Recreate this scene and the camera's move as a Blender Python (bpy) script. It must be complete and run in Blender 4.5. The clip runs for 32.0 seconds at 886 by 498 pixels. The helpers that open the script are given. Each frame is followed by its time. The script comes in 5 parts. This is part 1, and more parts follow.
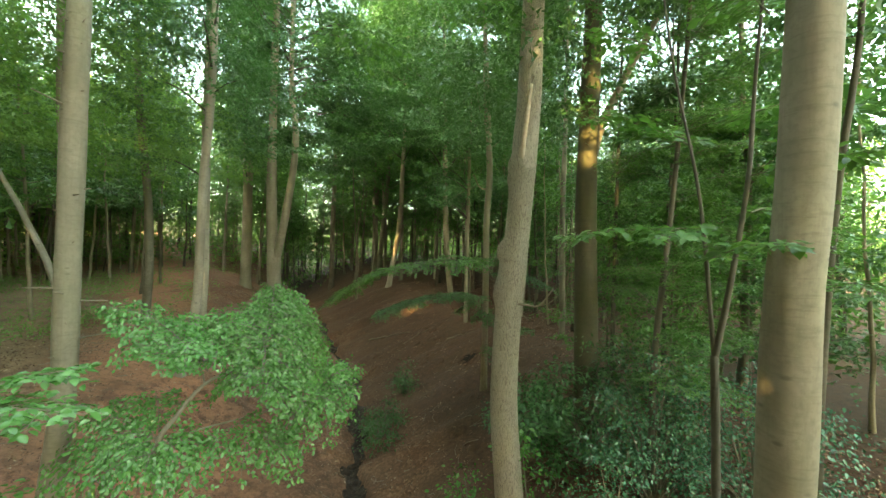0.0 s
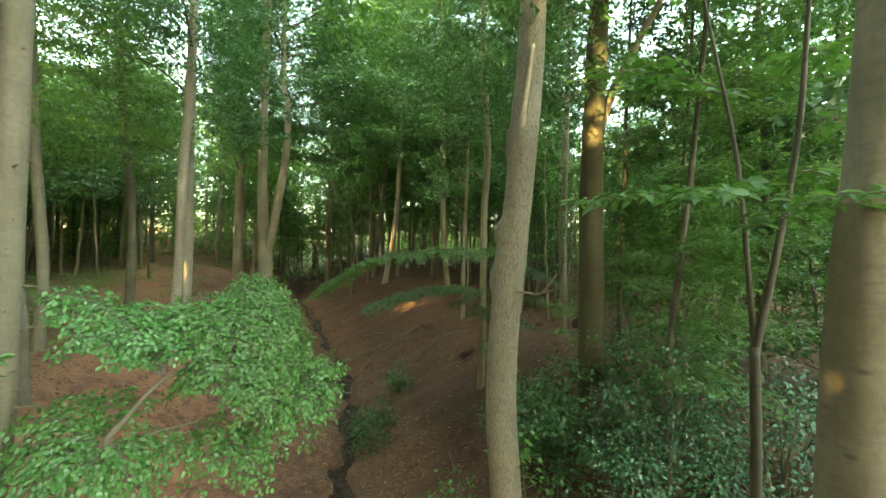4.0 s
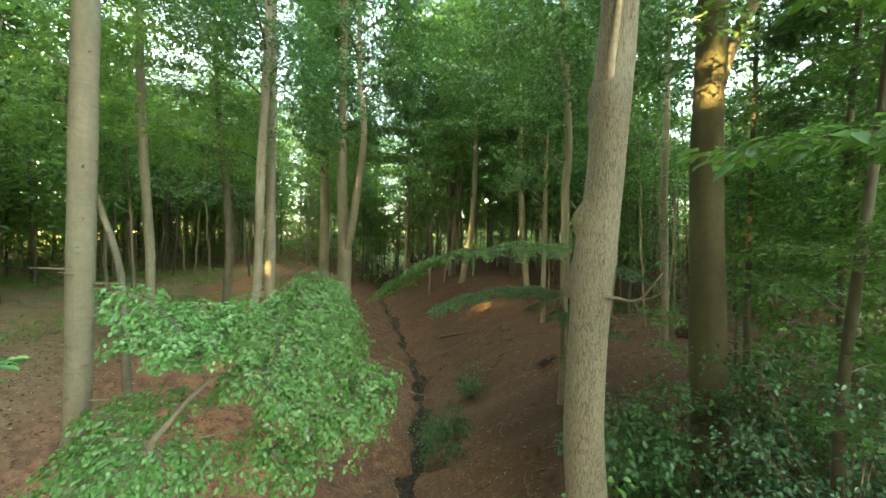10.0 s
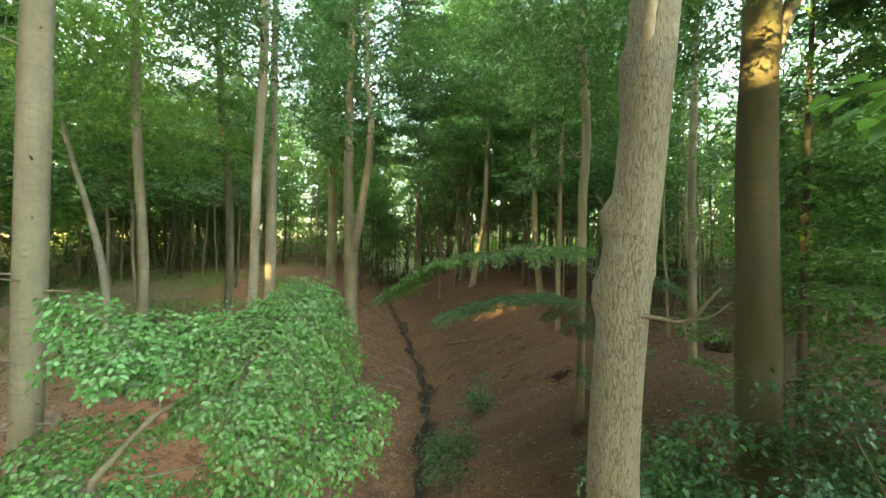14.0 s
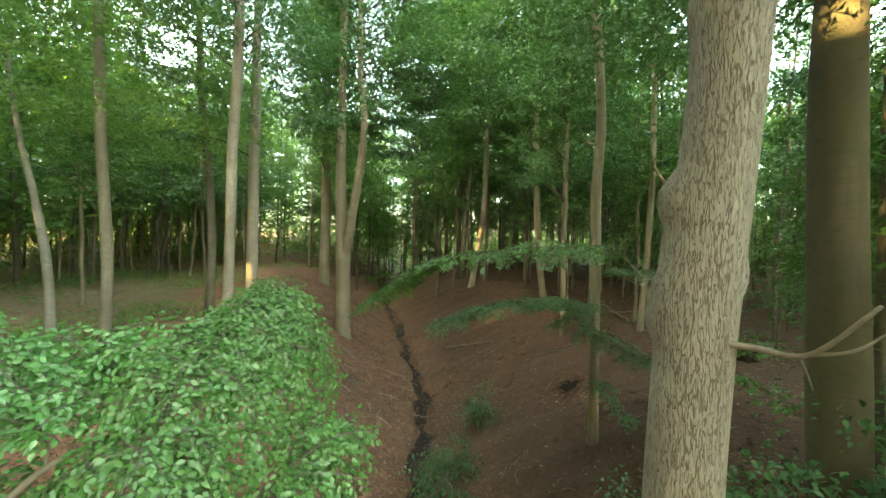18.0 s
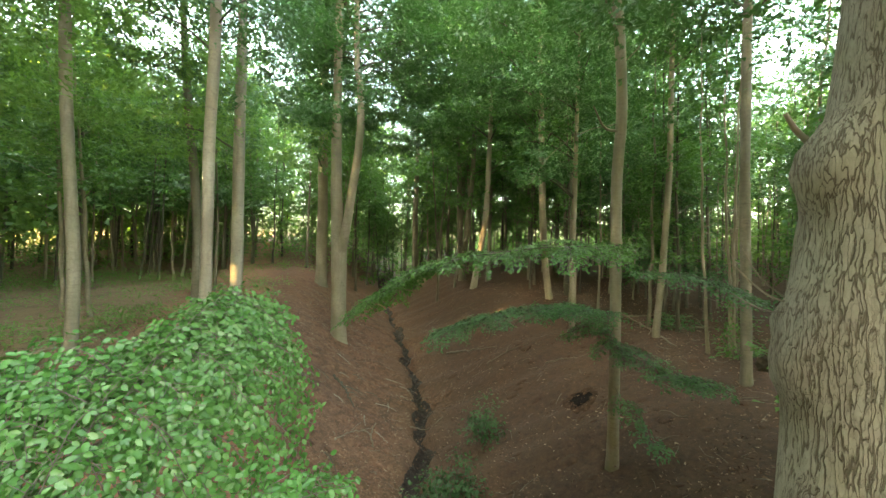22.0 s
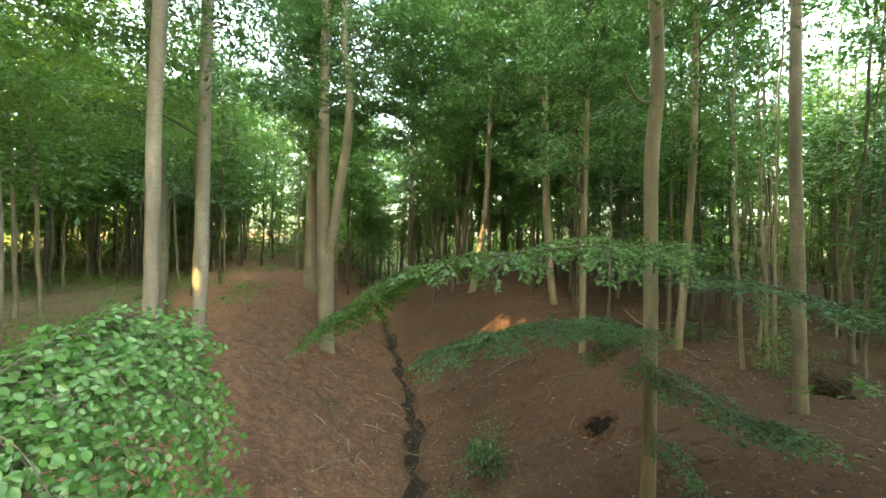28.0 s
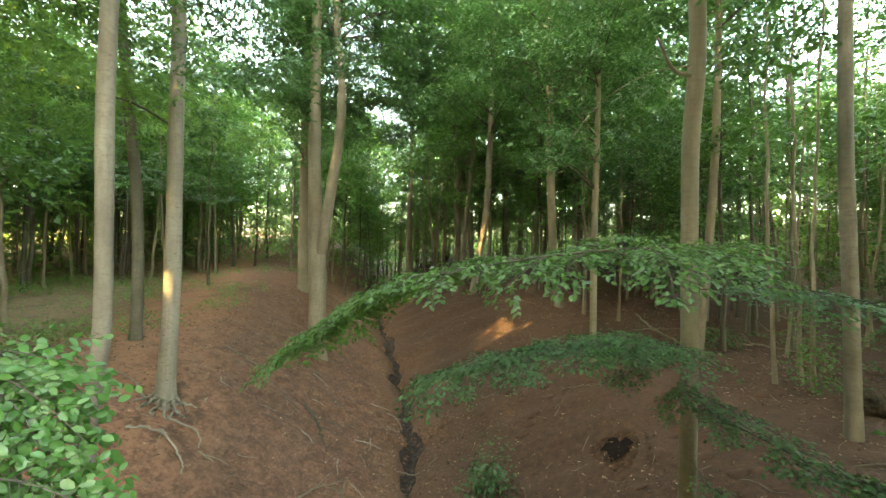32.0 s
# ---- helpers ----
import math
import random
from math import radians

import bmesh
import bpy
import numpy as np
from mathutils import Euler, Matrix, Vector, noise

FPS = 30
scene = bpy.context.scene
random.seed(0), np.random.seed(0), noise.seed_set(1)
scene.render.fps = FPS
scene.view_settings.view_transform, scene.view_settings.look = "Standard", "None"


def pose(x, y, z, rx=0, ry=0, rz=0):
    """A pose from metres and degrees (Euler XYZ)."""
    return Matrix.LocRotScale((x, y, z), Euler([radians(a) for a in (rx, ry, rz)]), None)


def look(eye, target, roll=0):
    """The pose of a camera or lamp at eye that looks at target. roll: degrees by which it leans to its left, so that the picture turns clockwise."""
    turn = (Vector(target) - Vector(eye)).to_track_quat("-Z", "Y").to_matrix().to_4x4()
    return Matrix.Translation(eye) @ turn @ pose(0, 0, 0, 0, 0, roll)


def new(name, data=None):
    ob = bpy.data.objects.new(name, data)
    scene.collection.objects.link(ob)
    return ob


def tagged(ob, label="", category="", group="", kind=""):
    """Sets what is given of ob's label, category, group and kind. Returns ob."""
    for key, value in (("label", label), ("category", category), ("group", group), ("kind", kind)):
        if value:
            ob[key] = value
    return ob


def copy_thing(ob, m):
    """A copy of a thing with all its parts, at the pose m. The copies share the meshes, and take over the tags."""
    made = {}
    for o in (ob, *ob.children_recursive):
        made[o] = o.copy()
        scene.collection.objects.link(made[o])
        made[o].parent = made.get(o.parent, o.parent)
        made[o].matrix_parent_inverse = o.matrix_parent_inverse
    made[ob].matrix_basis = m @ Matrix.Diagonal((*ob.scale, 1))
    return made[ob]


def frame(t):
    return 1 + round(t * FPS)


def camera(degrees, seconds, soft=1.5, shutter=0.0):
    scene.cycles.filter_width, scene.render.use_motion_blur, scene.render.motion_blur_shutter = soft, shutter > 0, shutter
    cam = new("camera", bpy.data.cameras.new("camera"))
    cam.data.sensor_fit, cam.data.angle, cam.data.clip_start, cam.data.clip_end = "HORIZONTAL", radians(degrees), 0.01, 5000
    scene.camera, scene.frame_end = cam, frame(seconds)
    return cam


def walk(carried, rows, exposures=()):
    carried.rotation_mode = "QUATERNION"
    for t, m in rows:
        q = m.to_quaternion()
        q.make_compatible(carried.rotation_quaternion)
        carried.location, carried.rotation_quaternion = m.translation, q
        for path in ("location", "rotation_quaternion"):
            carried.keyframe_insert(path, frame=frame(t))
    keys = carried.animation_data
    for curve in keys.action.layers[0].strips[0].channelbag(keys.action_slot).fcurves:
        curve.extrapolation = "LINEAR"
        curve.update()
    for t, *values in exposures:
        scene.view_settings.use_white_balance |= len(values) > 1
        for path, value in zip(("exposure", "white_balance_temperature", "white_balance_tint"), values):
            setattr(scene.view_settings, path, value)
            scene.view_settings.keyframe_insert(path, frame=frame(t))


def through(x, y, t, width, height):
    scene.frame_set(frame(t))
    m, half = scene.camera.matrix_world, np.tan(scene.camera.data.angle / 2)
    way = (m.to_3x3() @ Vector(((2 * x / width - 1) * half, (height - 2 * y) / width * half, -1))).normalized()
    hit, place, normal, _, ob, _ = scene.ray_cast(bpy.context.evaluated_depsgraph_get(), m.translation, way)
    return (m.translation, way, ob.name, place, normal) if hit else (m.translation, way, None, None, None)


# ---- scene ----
from math import cos, sin, pi

cam = camera(98.8, 32.0, soft=1.5)
METRES, EYE = 8.0, 5.0
ROWS = [
    (0.0, 0.0, 0.0, 0.0, -0.01, 0.4, -1.36),
    (0.5, 0.0016, 0.0099, -0.0046, -0.03, 0.37, -1.41),
    (1.0, 0.0037, 0.0204, -0.0091, -0.1, 0.35, -1.38),
    (1.5, 0.0073, 0.0323, -0.0129, -0.07, 0.3, -1.43),
    (2.0, 0.0102, 0.0454, -0.0177, -0.07, 0.32, -1.43),
    (2.5, 0.0117, 0.0588, -0.0222, -0.12, 0.28, -1.44),
    (3.0, 0.0148, 0.0717, -0.026, -0.1, 0.27, -1.49),
    (3.5, 0.0173, 0.0831, -0.0304, -0.16, 0.22, -1.48),
    (5.5, 0.0261, 0.1267, -0.0433, 0.87, 0.22, -1.39),
    (6.0, 0.0287, 0.1371, -0.0431, 1.51, 0.13, -1.39),
    (6.5, 0.0315, 0.148, -0.0428, 2.22, 0.03, -1.35),
    (7.0, 0.0336, 0.1591, -0.0427, 2.92, -0.01, -1.34),
    (7.5, 0.0364, 0.1707, -0.0426, 3.78, -0.03, -1.27),
    (8.0, 0.0388, 0.1828, -0.0424, 4.83, -0.1, -1.26),
    (8.5, 0.0425, 0.1951, -0.0421, 6.23, -0.11, -1.24),
    (9.0, 0.0458, 0.2078, -0.0413, 8.09, -0.24, -1.15),
    (9.5, 0.0481, 0.2203, -0.0417, 10.19, -0.25, -1.03),
    (10.0, 0.0503, 0.2338, -0.0422, 12.11, -0.21, -0.98),
    (10.5, 0.0512, 0.2475, -0.0425, 13.22, -0.16, -1.0),
    (11.0, 0.053, 0.2609, -0.0415, 13.75, -0.11, -1.0),
    (11.5, 0.054, 0.2743, -0.0406, 13.86, -0.02, -1.04),
    (12.0, 0.055, 0.2884, -0.0403, 13.89, 0.03, -1.03),
    (12.5, 0.0547, 0.303, -0.0399, 13.91, 0.09, -1.09),
    (13.0, 0.0527, 0.3177, -0.0396, 13.89, 0.15, -1.15),
    (13.5, 0.051, 0.3328, -0.0391, 13.93, 0.16, -1.15),
    (14.0, 0.0485, 0.3493, -0.0391, 13.96, 0.14, -1.18),
    (14.5, 0.045, 0.367, -0.0397, 13.94, 0.16, -1.18),
    (16.5, 0.0297, 0.4445, -0.042, 13.84, 0.13, -1.25),
    (17.0, 0.027, 0.4627, -0.0419, 13.82, 0.13, -1.26),
    (17.5, 0.0232, 0.4818, -0.0424, 13.83, 0.11, -1.32),
    (18.0, 0.0198, 0.4996, -0.0425, 13.77, 0.07, -1.25),
    (18.5, 0.0162, 0.5172, -0.0426, 13.81, 0.05, -1.26),
    (19.0, 0.0127, 0.5346, -0.0427, 13.82, 0.07, -1.19),
    (19.5, 0.0099, 0.5512, -0.0422, 13.92, 0.04, -1.26),
    (20.0, 0.0064, 0.5672, -0.0421, 13.91, 0.04, -1.19),
    (20.5, 0.0025, 0.5836, -0.0417, 13.89, 0.07, -1.22),
    (21.0, -0.001, 0.6003, -0.0419, 13.94, 0.08, -1.24),
    (21.5, -0.0044, 0.6166, -0.0417, 13.98, 0.04, -1.21),
    (22.0, -0.0083, 0.6329, -0.0418, 14.0, 0.06, -1.22),
    (22.5, -0.0128, 0.649, -0.0421, 13.94, 0.09, -1.23),
    (23.0, -0.0163, 0.6648, -0.0421, 13.95, 0.07, -1.21),
    (23.5, -0.0191, 0.68, -0.0413, 13.9, 0.1, -1.22),
    (24.0, -0.022, 0.6964, -0.0413, 13.91, 0.09, -1.2),
    (24.5, -0.0247, 0.712, -0.041, 13.91, 0.08, -1.2),
    (25.0, -0.0283, 0.7296, -0.0412, 13.92, 0.09, -1.2),
    (25.5, -0.0322, 0.748, -0.0417, 13.9, 0.14, -1.19),
    (27.5, -0.0441, 0.8204, -0.043, 13.78, 0.31, -1.15),
    (28.0, -0.0465, 0.8373, -0.0428, 13.73, 0.29, -1.14),
    (28.5, -0.0486, 0.854, -0.0421, 13.72, 0.28, -1.17),
    (29.0, -0.0516, 0.8705, -0.0414, 13.71, 0.31, -1.18),
    (29.5, -0.0546, 0.8872, -0.0409, 13.75, 0.33, -1.2),
    (30.0, -0.0592, 0.9049, -0.0408, 13.74, 0.35, -1.18),
    (30.5, -0.0636, 0.9223, -0.0398, 13.72, 0.29, -1.15),
    (31.0, -0.0684, 0.9398, -0.0386, 13.66, 0.25, -1.15),
    (31.5, -0.072, 0.957, -0.0379, 13.69, 0.21, -1.16),
    (32.0, -0.0764, 0.9734, -0.037, 13.67, 0.16, -1.1),
]
walk(cam, [(t, pose(METRES * x, METRES * y, EYE + METRES * z, 90 + pitch, roll, yaw)) for t, x, y, z, yaw, pitch, roll in ROWS],
     exposures=[(0.0, 5.05, 11000, -12), (8.0, 5.21, 10800, -11), (16.0, 5.33, 10700, -9), (32.0, 5.57, 10300, -3)])

# ---- light: bright hazy sky over the crowns, low warm sun from behind on the western side ----
SUN_EL, SUN_AZ = 13.0, 31.0          # degrees; azimuth of the way the light travels, from +y towards +x is positive
world = bpy.data.worlds.new("sky")
scene.world = world
world.use_nodes = True
wn = world.node_tree
sky = wn.nodes.new("ShaderNodeTexSky")
sky.sky_type = "NISHITA"
sky.sun_disc = False
sky.sun_elevation = radians(SUN_EL)
sky.sun_rotation = radians(180 + SUN_AZ)
sky.air_density, sky.dust_density = 0.8, 6.0
bg = wn.nodes["Background"]
bg.inputs["Strength"].default_value = 0.15
wn.links.new(sky.outputs[0], bg.inputs[0])
sun = new("sun", bpy.data.lights.new("sun", "SUN"))
sun.data.energy, sun.data.angle, sun.data.color = 2.0, radians(0.5), (1.0, 0.74, 0.42)
sun_way = Vector((sin(radians(SUN_AZ)) * cos(radians(SUN_EL)), cos(radians(SUN_AZ)) * cos(radians(SUN_EL)), -sin(radians(SUN_EL))))
sun.matrix_world = look(Vector((0, 0, 40)) - sun_way * 60, Vector((0, 0, 40)))


# ---- materials ----
class Nodes:
    """A short hand for node materials."""

    def __init__(self, name):
        self.mat = bpy.data.materials.new(name)
        self.mat.use_nodes = True
        self.t = self.mat.node_tree
        self.bsdf = self.t.nodes["Principled BSDF"]
        self.out = self.t.nodes["Material Output"]
        self.co = self.add("ShaderNodeTexCoord").outputs["Object"]

    def add(self, kind, **props):
        n = self.t.nodes.new(kind)
        if "operation" in props:
            n.operation = props["operation"]
        if "feature" in props:
            n.feature = props["feature"]
        if "data_type" in props:
            n.data_type, n.blend_type = props["data_type"], props["blend_type"]
        return n

    def link(self, a, b):
        self.t.links.new(a, b)

    def scaled(self, s, rot=(0, 0, 0)):
        m = self.add("ShaderNodeMapping")
        m.inputs["Scale"].default_value = s
        m.inputs["Rotation"].default_value = rot
        self.link(self.co, m.inputs[0])
        return m.outputs[0]

    def noise(self, scale, detail=4, rough=0.6, vec=None, dist=0.0):
        n = self.add("ShaderNodeTexNoise")
        n.inputs["Scale"].default_value, n.inputs["Detail"].default_value = scale, detail
        n.inputs["Roughness"].default_value, n.inputs["Distortion"].default_value = rough, dist
        self.link(vec or self.co, n.inputs["Vector"])
        return n.outputs[0]

    def voronoi(self, scale, vec=None, feature="F1", out="Distance", rand=1.0):
        n = self.add("ShaderNodeTexVoronoi", feature=feature)
        n.inputs["Scale"].default_value = scale
        n.inputs["Randomness"].default_value = rand
        self.link(vec or self.co, n.inputs["Vector"])
        return n.outputs[out]

    def ramp(self, fac, *stops):
        n = self.add("ShaderNodeValToRGB")
        e = n.color_ramp.elements
        while len(e) < len(stops):
            e.new(0.5)
        for el, (p, c) in zip(e, stops):
            el.position = p
            el.color = (*c, 1) if not isinstance(c, float) else (c, c, c, 1)
        self.link(fac, n.inputs[0])
        return n.outputs[0]

    def mix(self, fac, a, b, mode="MIX"):
        n = self.add("ShaderNodeMix", data_type="RGBA", blend_type=mode)
        for sock, v in ((n.inputs[0], fac), (n.inputs[6], a), (n.inputs[7], b)):
            if isinstance(v, (int, float)):
                sock.default_value = v
            elif isinstance(v, tuple):
                sock.default_value = (*v, 1)
            else:
                self.link(v, sock)
        return n.outputs[2]

    def math(self, op, a, b=0.0):
        n = self.add("ShaderNodeMath", operation=op)
        for sock, v in zip(n.inputs, (a, b)):
            if isinstance(v, (int, float)):
                sock.default_value = v
            else:
                self.link(v, sock)
        return n.outputs[0]

    def bump(self, height, strength=0.5, dist=0.02):
        n = self.add("ShaderNodeBump")
        n.inputs["Strength"].default_value, n.inputs["Distance"].default_value = strength, dist
        self.link(height, n.inputs["Height"])
        self.link(n.outputs[0], self.bsdf.inputs["Normal"])

    def color(self, c):
        if isinstance(c, tuple):
            self.bsdf.inputs["Base Color"].default_value = (*c, 1)
        else:
            self.link(c, self.bsdf.inputs["Base Color"])

    def rough(self, v):
        if isinstance(v, (int, float)):
            self.bsdf.inputs["Roughness"].default_value = v
        else:
            self.link(v, self.bsdf.inputs["Roughness"])


def leaf_material(name, dark, mid, light, through, gloss=0.42, share=0.42):
    """Green leaves: each leaf its own tint, a glossy upper skin, light shining through."""
    m = Nodes(name)
    rnd = m.add("ShaderNodeNewGeometry").outputs["Random Per Island"]
    per_tree = m.add("ShaderNodeObjectInfo").outputs["Random"]
    # the palest leaves partly stand in for sky sheen and highlights
    c = m.ramp(rnd, (0.0, dark), (0.5, mid), (0.8, tuple(v * 1.3 for v in mid)), (1.0, light))
    hsv = m.add("ShaderNodeHueSaturation")
    m.link(m.math("ADD", m.math("MULTIPLY", per_tree, 0.03), 0.485), hsv.inputs["Hue"])
    m.link(m.math("ADD", m.math("MULTIPLY", per_tree, 0.35), 0.83), hsv.inputs["Value"])
    m.link(c, hsv.inputs["Color"])
    c = m.mix(m.noise(30, 2), hsv.outputs[0], (mid[0] * 0.8, mid[1] * 0.8, mid[2] * 0.8))
    m.color(c)
    m.rough(gloss)
    m.bsdf.inputs["Specular IOR Level"].default_value = 0.6
    tr = m.add("ShaderNodeBsdfTranslucent")
    m.link(m.mix(0.6, c, through), tr.inputs[0])
    mx = m.add("ShaderNodeMixShader")
    mx.inputs[0].default_value = share
    m.link(m.bsdf.outputs[0], mx.inputs[1])
    m.link(tr.outputs[0], mx.inputs[2])
    m.link(mx.outputs[0], m.out.inputs[0])
    return m.mat


# the darkest and brightest sets also paint shaded and lit foliage into the colour
LEAF_BEECH = leaf_material("beech_leaf", (0.036, 0.105, 0.028), (0.07, 0.18, 0.047), (0.19, 0.36, 0.11), (0.17, 0.35, 0.05), 0.34, 0.4)
LEAF_NEAR = leaf_material("hornbeam_leaf", (0.045, 0.14, 0.036), (0.115, 0.285, 0.08), (0.38, 0.58, 0.29), (0.13, 0.37, 0.055), 0.25, 0.28)
LEAF_DARK = leaf_material("shade_leaf", (0.028, 0.085, 0.032), (0.056, 0.15, 0.052), (0.17, 0.33, 0.12), (0.11, 0.25, 0.045), 0.33, 0.36)
LEAF_HOLLY = leaf_material("holly_leaf", (0.045, 0.13, 0.075), (0.09, 0.215, 0.125), (0.28, 0.42, 0.32), (0.07, 0.16, 0.06), 0.16, 0.12)
LEAF_BRIGHT = leaf_material("bright_leaf", (0.07, 0.16, 0.045), (0.115, 0.235, 0.07), (0.2, 0.34, 0.1), (0.28, 0.47, 0.08), 0.5, 0.5)


def bark_smooth(name, base, pale, moss, moss_amount=0.5):
    """Beech bark: smooth grey skin with pale lichen, faint rings, green algae."""
    m = Nodes(name)
    big = m.noise(0.9, 5, 0.6)
    fine = m.noise(14, 5, 0.65)
    rings = m.noise(5, 4, 0.6, m.scaled((0.5, 0.5, 5.0)))
    c = m.mix(m.ramp(big, (0.35, 0.0), (0.65, 1.0)), base, pale)
    c = m.mix(m.ramp(fine, (0.45, 0.0), (0.75, 0.55)), c, tuple(v * 0.55 for v in base))
    c = m.mix(m.ramp(rings, (0.55, 0.0), (0.72, 0.5)), c, tuple(v * 0.55 for v in base))
    knots = m.voronoi(2.6, m.scaled((1, 1, 1.9)))
    c = m.mix(m.ramp(knots, (0.05, 0.75), (0.13, 0.0)), c, tuple(v * 0.35 for v in base))
    streak = m.noise(6, 4, 0.65, m.scaled((1.6, 1.6, 0.14)))
    c = m.mix(m.ramp(streak, (0.48, 0.0), (0.72, 0.5)), c, tuple(v * 0.62 for v in base))
    c = m.mix(m.math("MULTIPLY", m.ramp(m.noise(1.7, 5, 0.65, m.scaled((1, 1, 0.35))), (0.42, 0.0), (0.7, 1.0)), moss_amount), c, moss)
    spots = m.voronoi(16, m.scaled((1, 1, 0.7)))
    c = m.mix(m.ramp(spots, (0.05, 0.2), (0.13, 0.0)), c, tuple(min(1, v * 1.3) for v in pale))
    c = m.mix(m.ramp(m.noise(0.55, 4, 0.6, m.scaled((1.5, 1.5, 1.0))), (0.4, 0.0), (0.66, 0.6)), c, tuple(v * 0.62 for v in base))
    m.color(c)
    m.rough(0.82)
    h = m.math("ADD", m.math("MULTIPLY", fine, 0.4), m.math("MULTIPLY", rings, 0.3))
    m.bump(h, 0.4, 0.012)
    return m.mat


def bark_furrowed(name, ridge, furrow, depth=0.03):
    """Oak bark: long interlaced ridges with narrow dark furrows between."""
    m = Nodes(name)
    nz = m.add("ShaderNodeTexNoise")
    nz.inputs["Scale"].default_value, nz.inputs["Detail"].default_value = 9.0, 4
    m.link(m.co, nz.inputs["Vector"])
    sc = m.add("ShaderNodeVectorMath", operation="SCALE")
    sc.inputs["Scale"].default_value = 0.03
    m.link(nz.outputs["Color"], sc.inputs[0])
    wav = m.add("ShaderNodeVectorMath", operation="ADD")
    m.link(m.co, wav.inputs[0])
    m.link(sc.outputs[0], wav.inputs[1])

    def furrows(size, shift, wide):
        mp = m.add("ShaderNodeMapping")
        mp.inputs["Scale"].default_value = size
        mp.inputs["Location"].default_value = shift
        m.link(wav.outputs[0], mp.inputs[0])
        lines = m.math("ABSOLUTE", m.math("SUBTRACT", m.noise(1.0, 1, 0.5, mp.outputs[0]), 0.5))
        return m.ramp(lines, (0.0, 0.0), (wide * 0.45, 0.35), (wide, 1.0))

    long = furrows((60, 60, 6.0), (0, 0, 0), 0.052)
    short = furrows((70, 70, 18.0), (3.7, 1.9, 5.3), 0.035)
    fine = m.noise(48, 5, 0.7, m.scaled((1, 1, 0.35)))
    worn = m.ramp(m.noise(2.6, 4, 0.6), (0.38, 0.45), (0.6, 0.9))
    ridges = m.math("MULTIPLY", long, m.math("MAXIMUM", short, worn))
    big = m.noise(1.3, 4, 0.6)
    top = m.mix(m.ramp(fine, (0.3, 0.0), (0.72, 1.0)), tuple(v * 0.62 for v in ridge), ridge)
    top = m.mix(m.ramp(big, (0.4, 0.0), (0.7, 0.5)), top, (ridge[0] * 0.85, ridge[1] * 0.9, ridge[2] * 0.75))
    m.color(m.mix(ridges, furrow, top))
    m.rough(0.92)
    m.bump(m.math("ADD", ridges, m.math("MULTIPLY", fine, 0.35)), 1.0, depth)
    return m.mat


BARK_BEECH = bark_smooth("beech_bark", (0.24, 0.195, 0.14), (0.34, 0.285, 0.215), (0.16, 0.18, 0.09), 0.4)
BARK_PALE = bark_smooth("pale_bark", (0.30, 0.245, 0.19), (0.42, 0.36, 0.29), (0.2, 0.2, 0.12), 0.25)
BARK_MOSSY = bark_smooth("mossy_bark", (0.085, 0.07, 0.04), (0.13, 0.105, 0.062), (0.06, 0.07, 0.02), 0.8)
BARK_THIN = bark_smooth("sapling_bark", (0.15, 0.125, 0.09), (0.27, 0.235, 0.185), (0.09, 0.10, 0.045), 0.5)
BARK_DARK = bark_smooth("dark_bark", (0.075, 0.062, 0.045), (0.14, 0.12, 0.09), (0.05, 0.06, 0.025), 0.5)
BARK_OAK = bark_furrowed("oak_bark", (0.46, 0.39, 0.315), (0.165, 0.126, 0.094), 0.022)
DEAD_WOOD = bark_smooth("dead_wood", (0.2, 0.155, 0.11), (0.31, 0.255, 0.2), (0.15, 0.13, 0.09), 0.4)


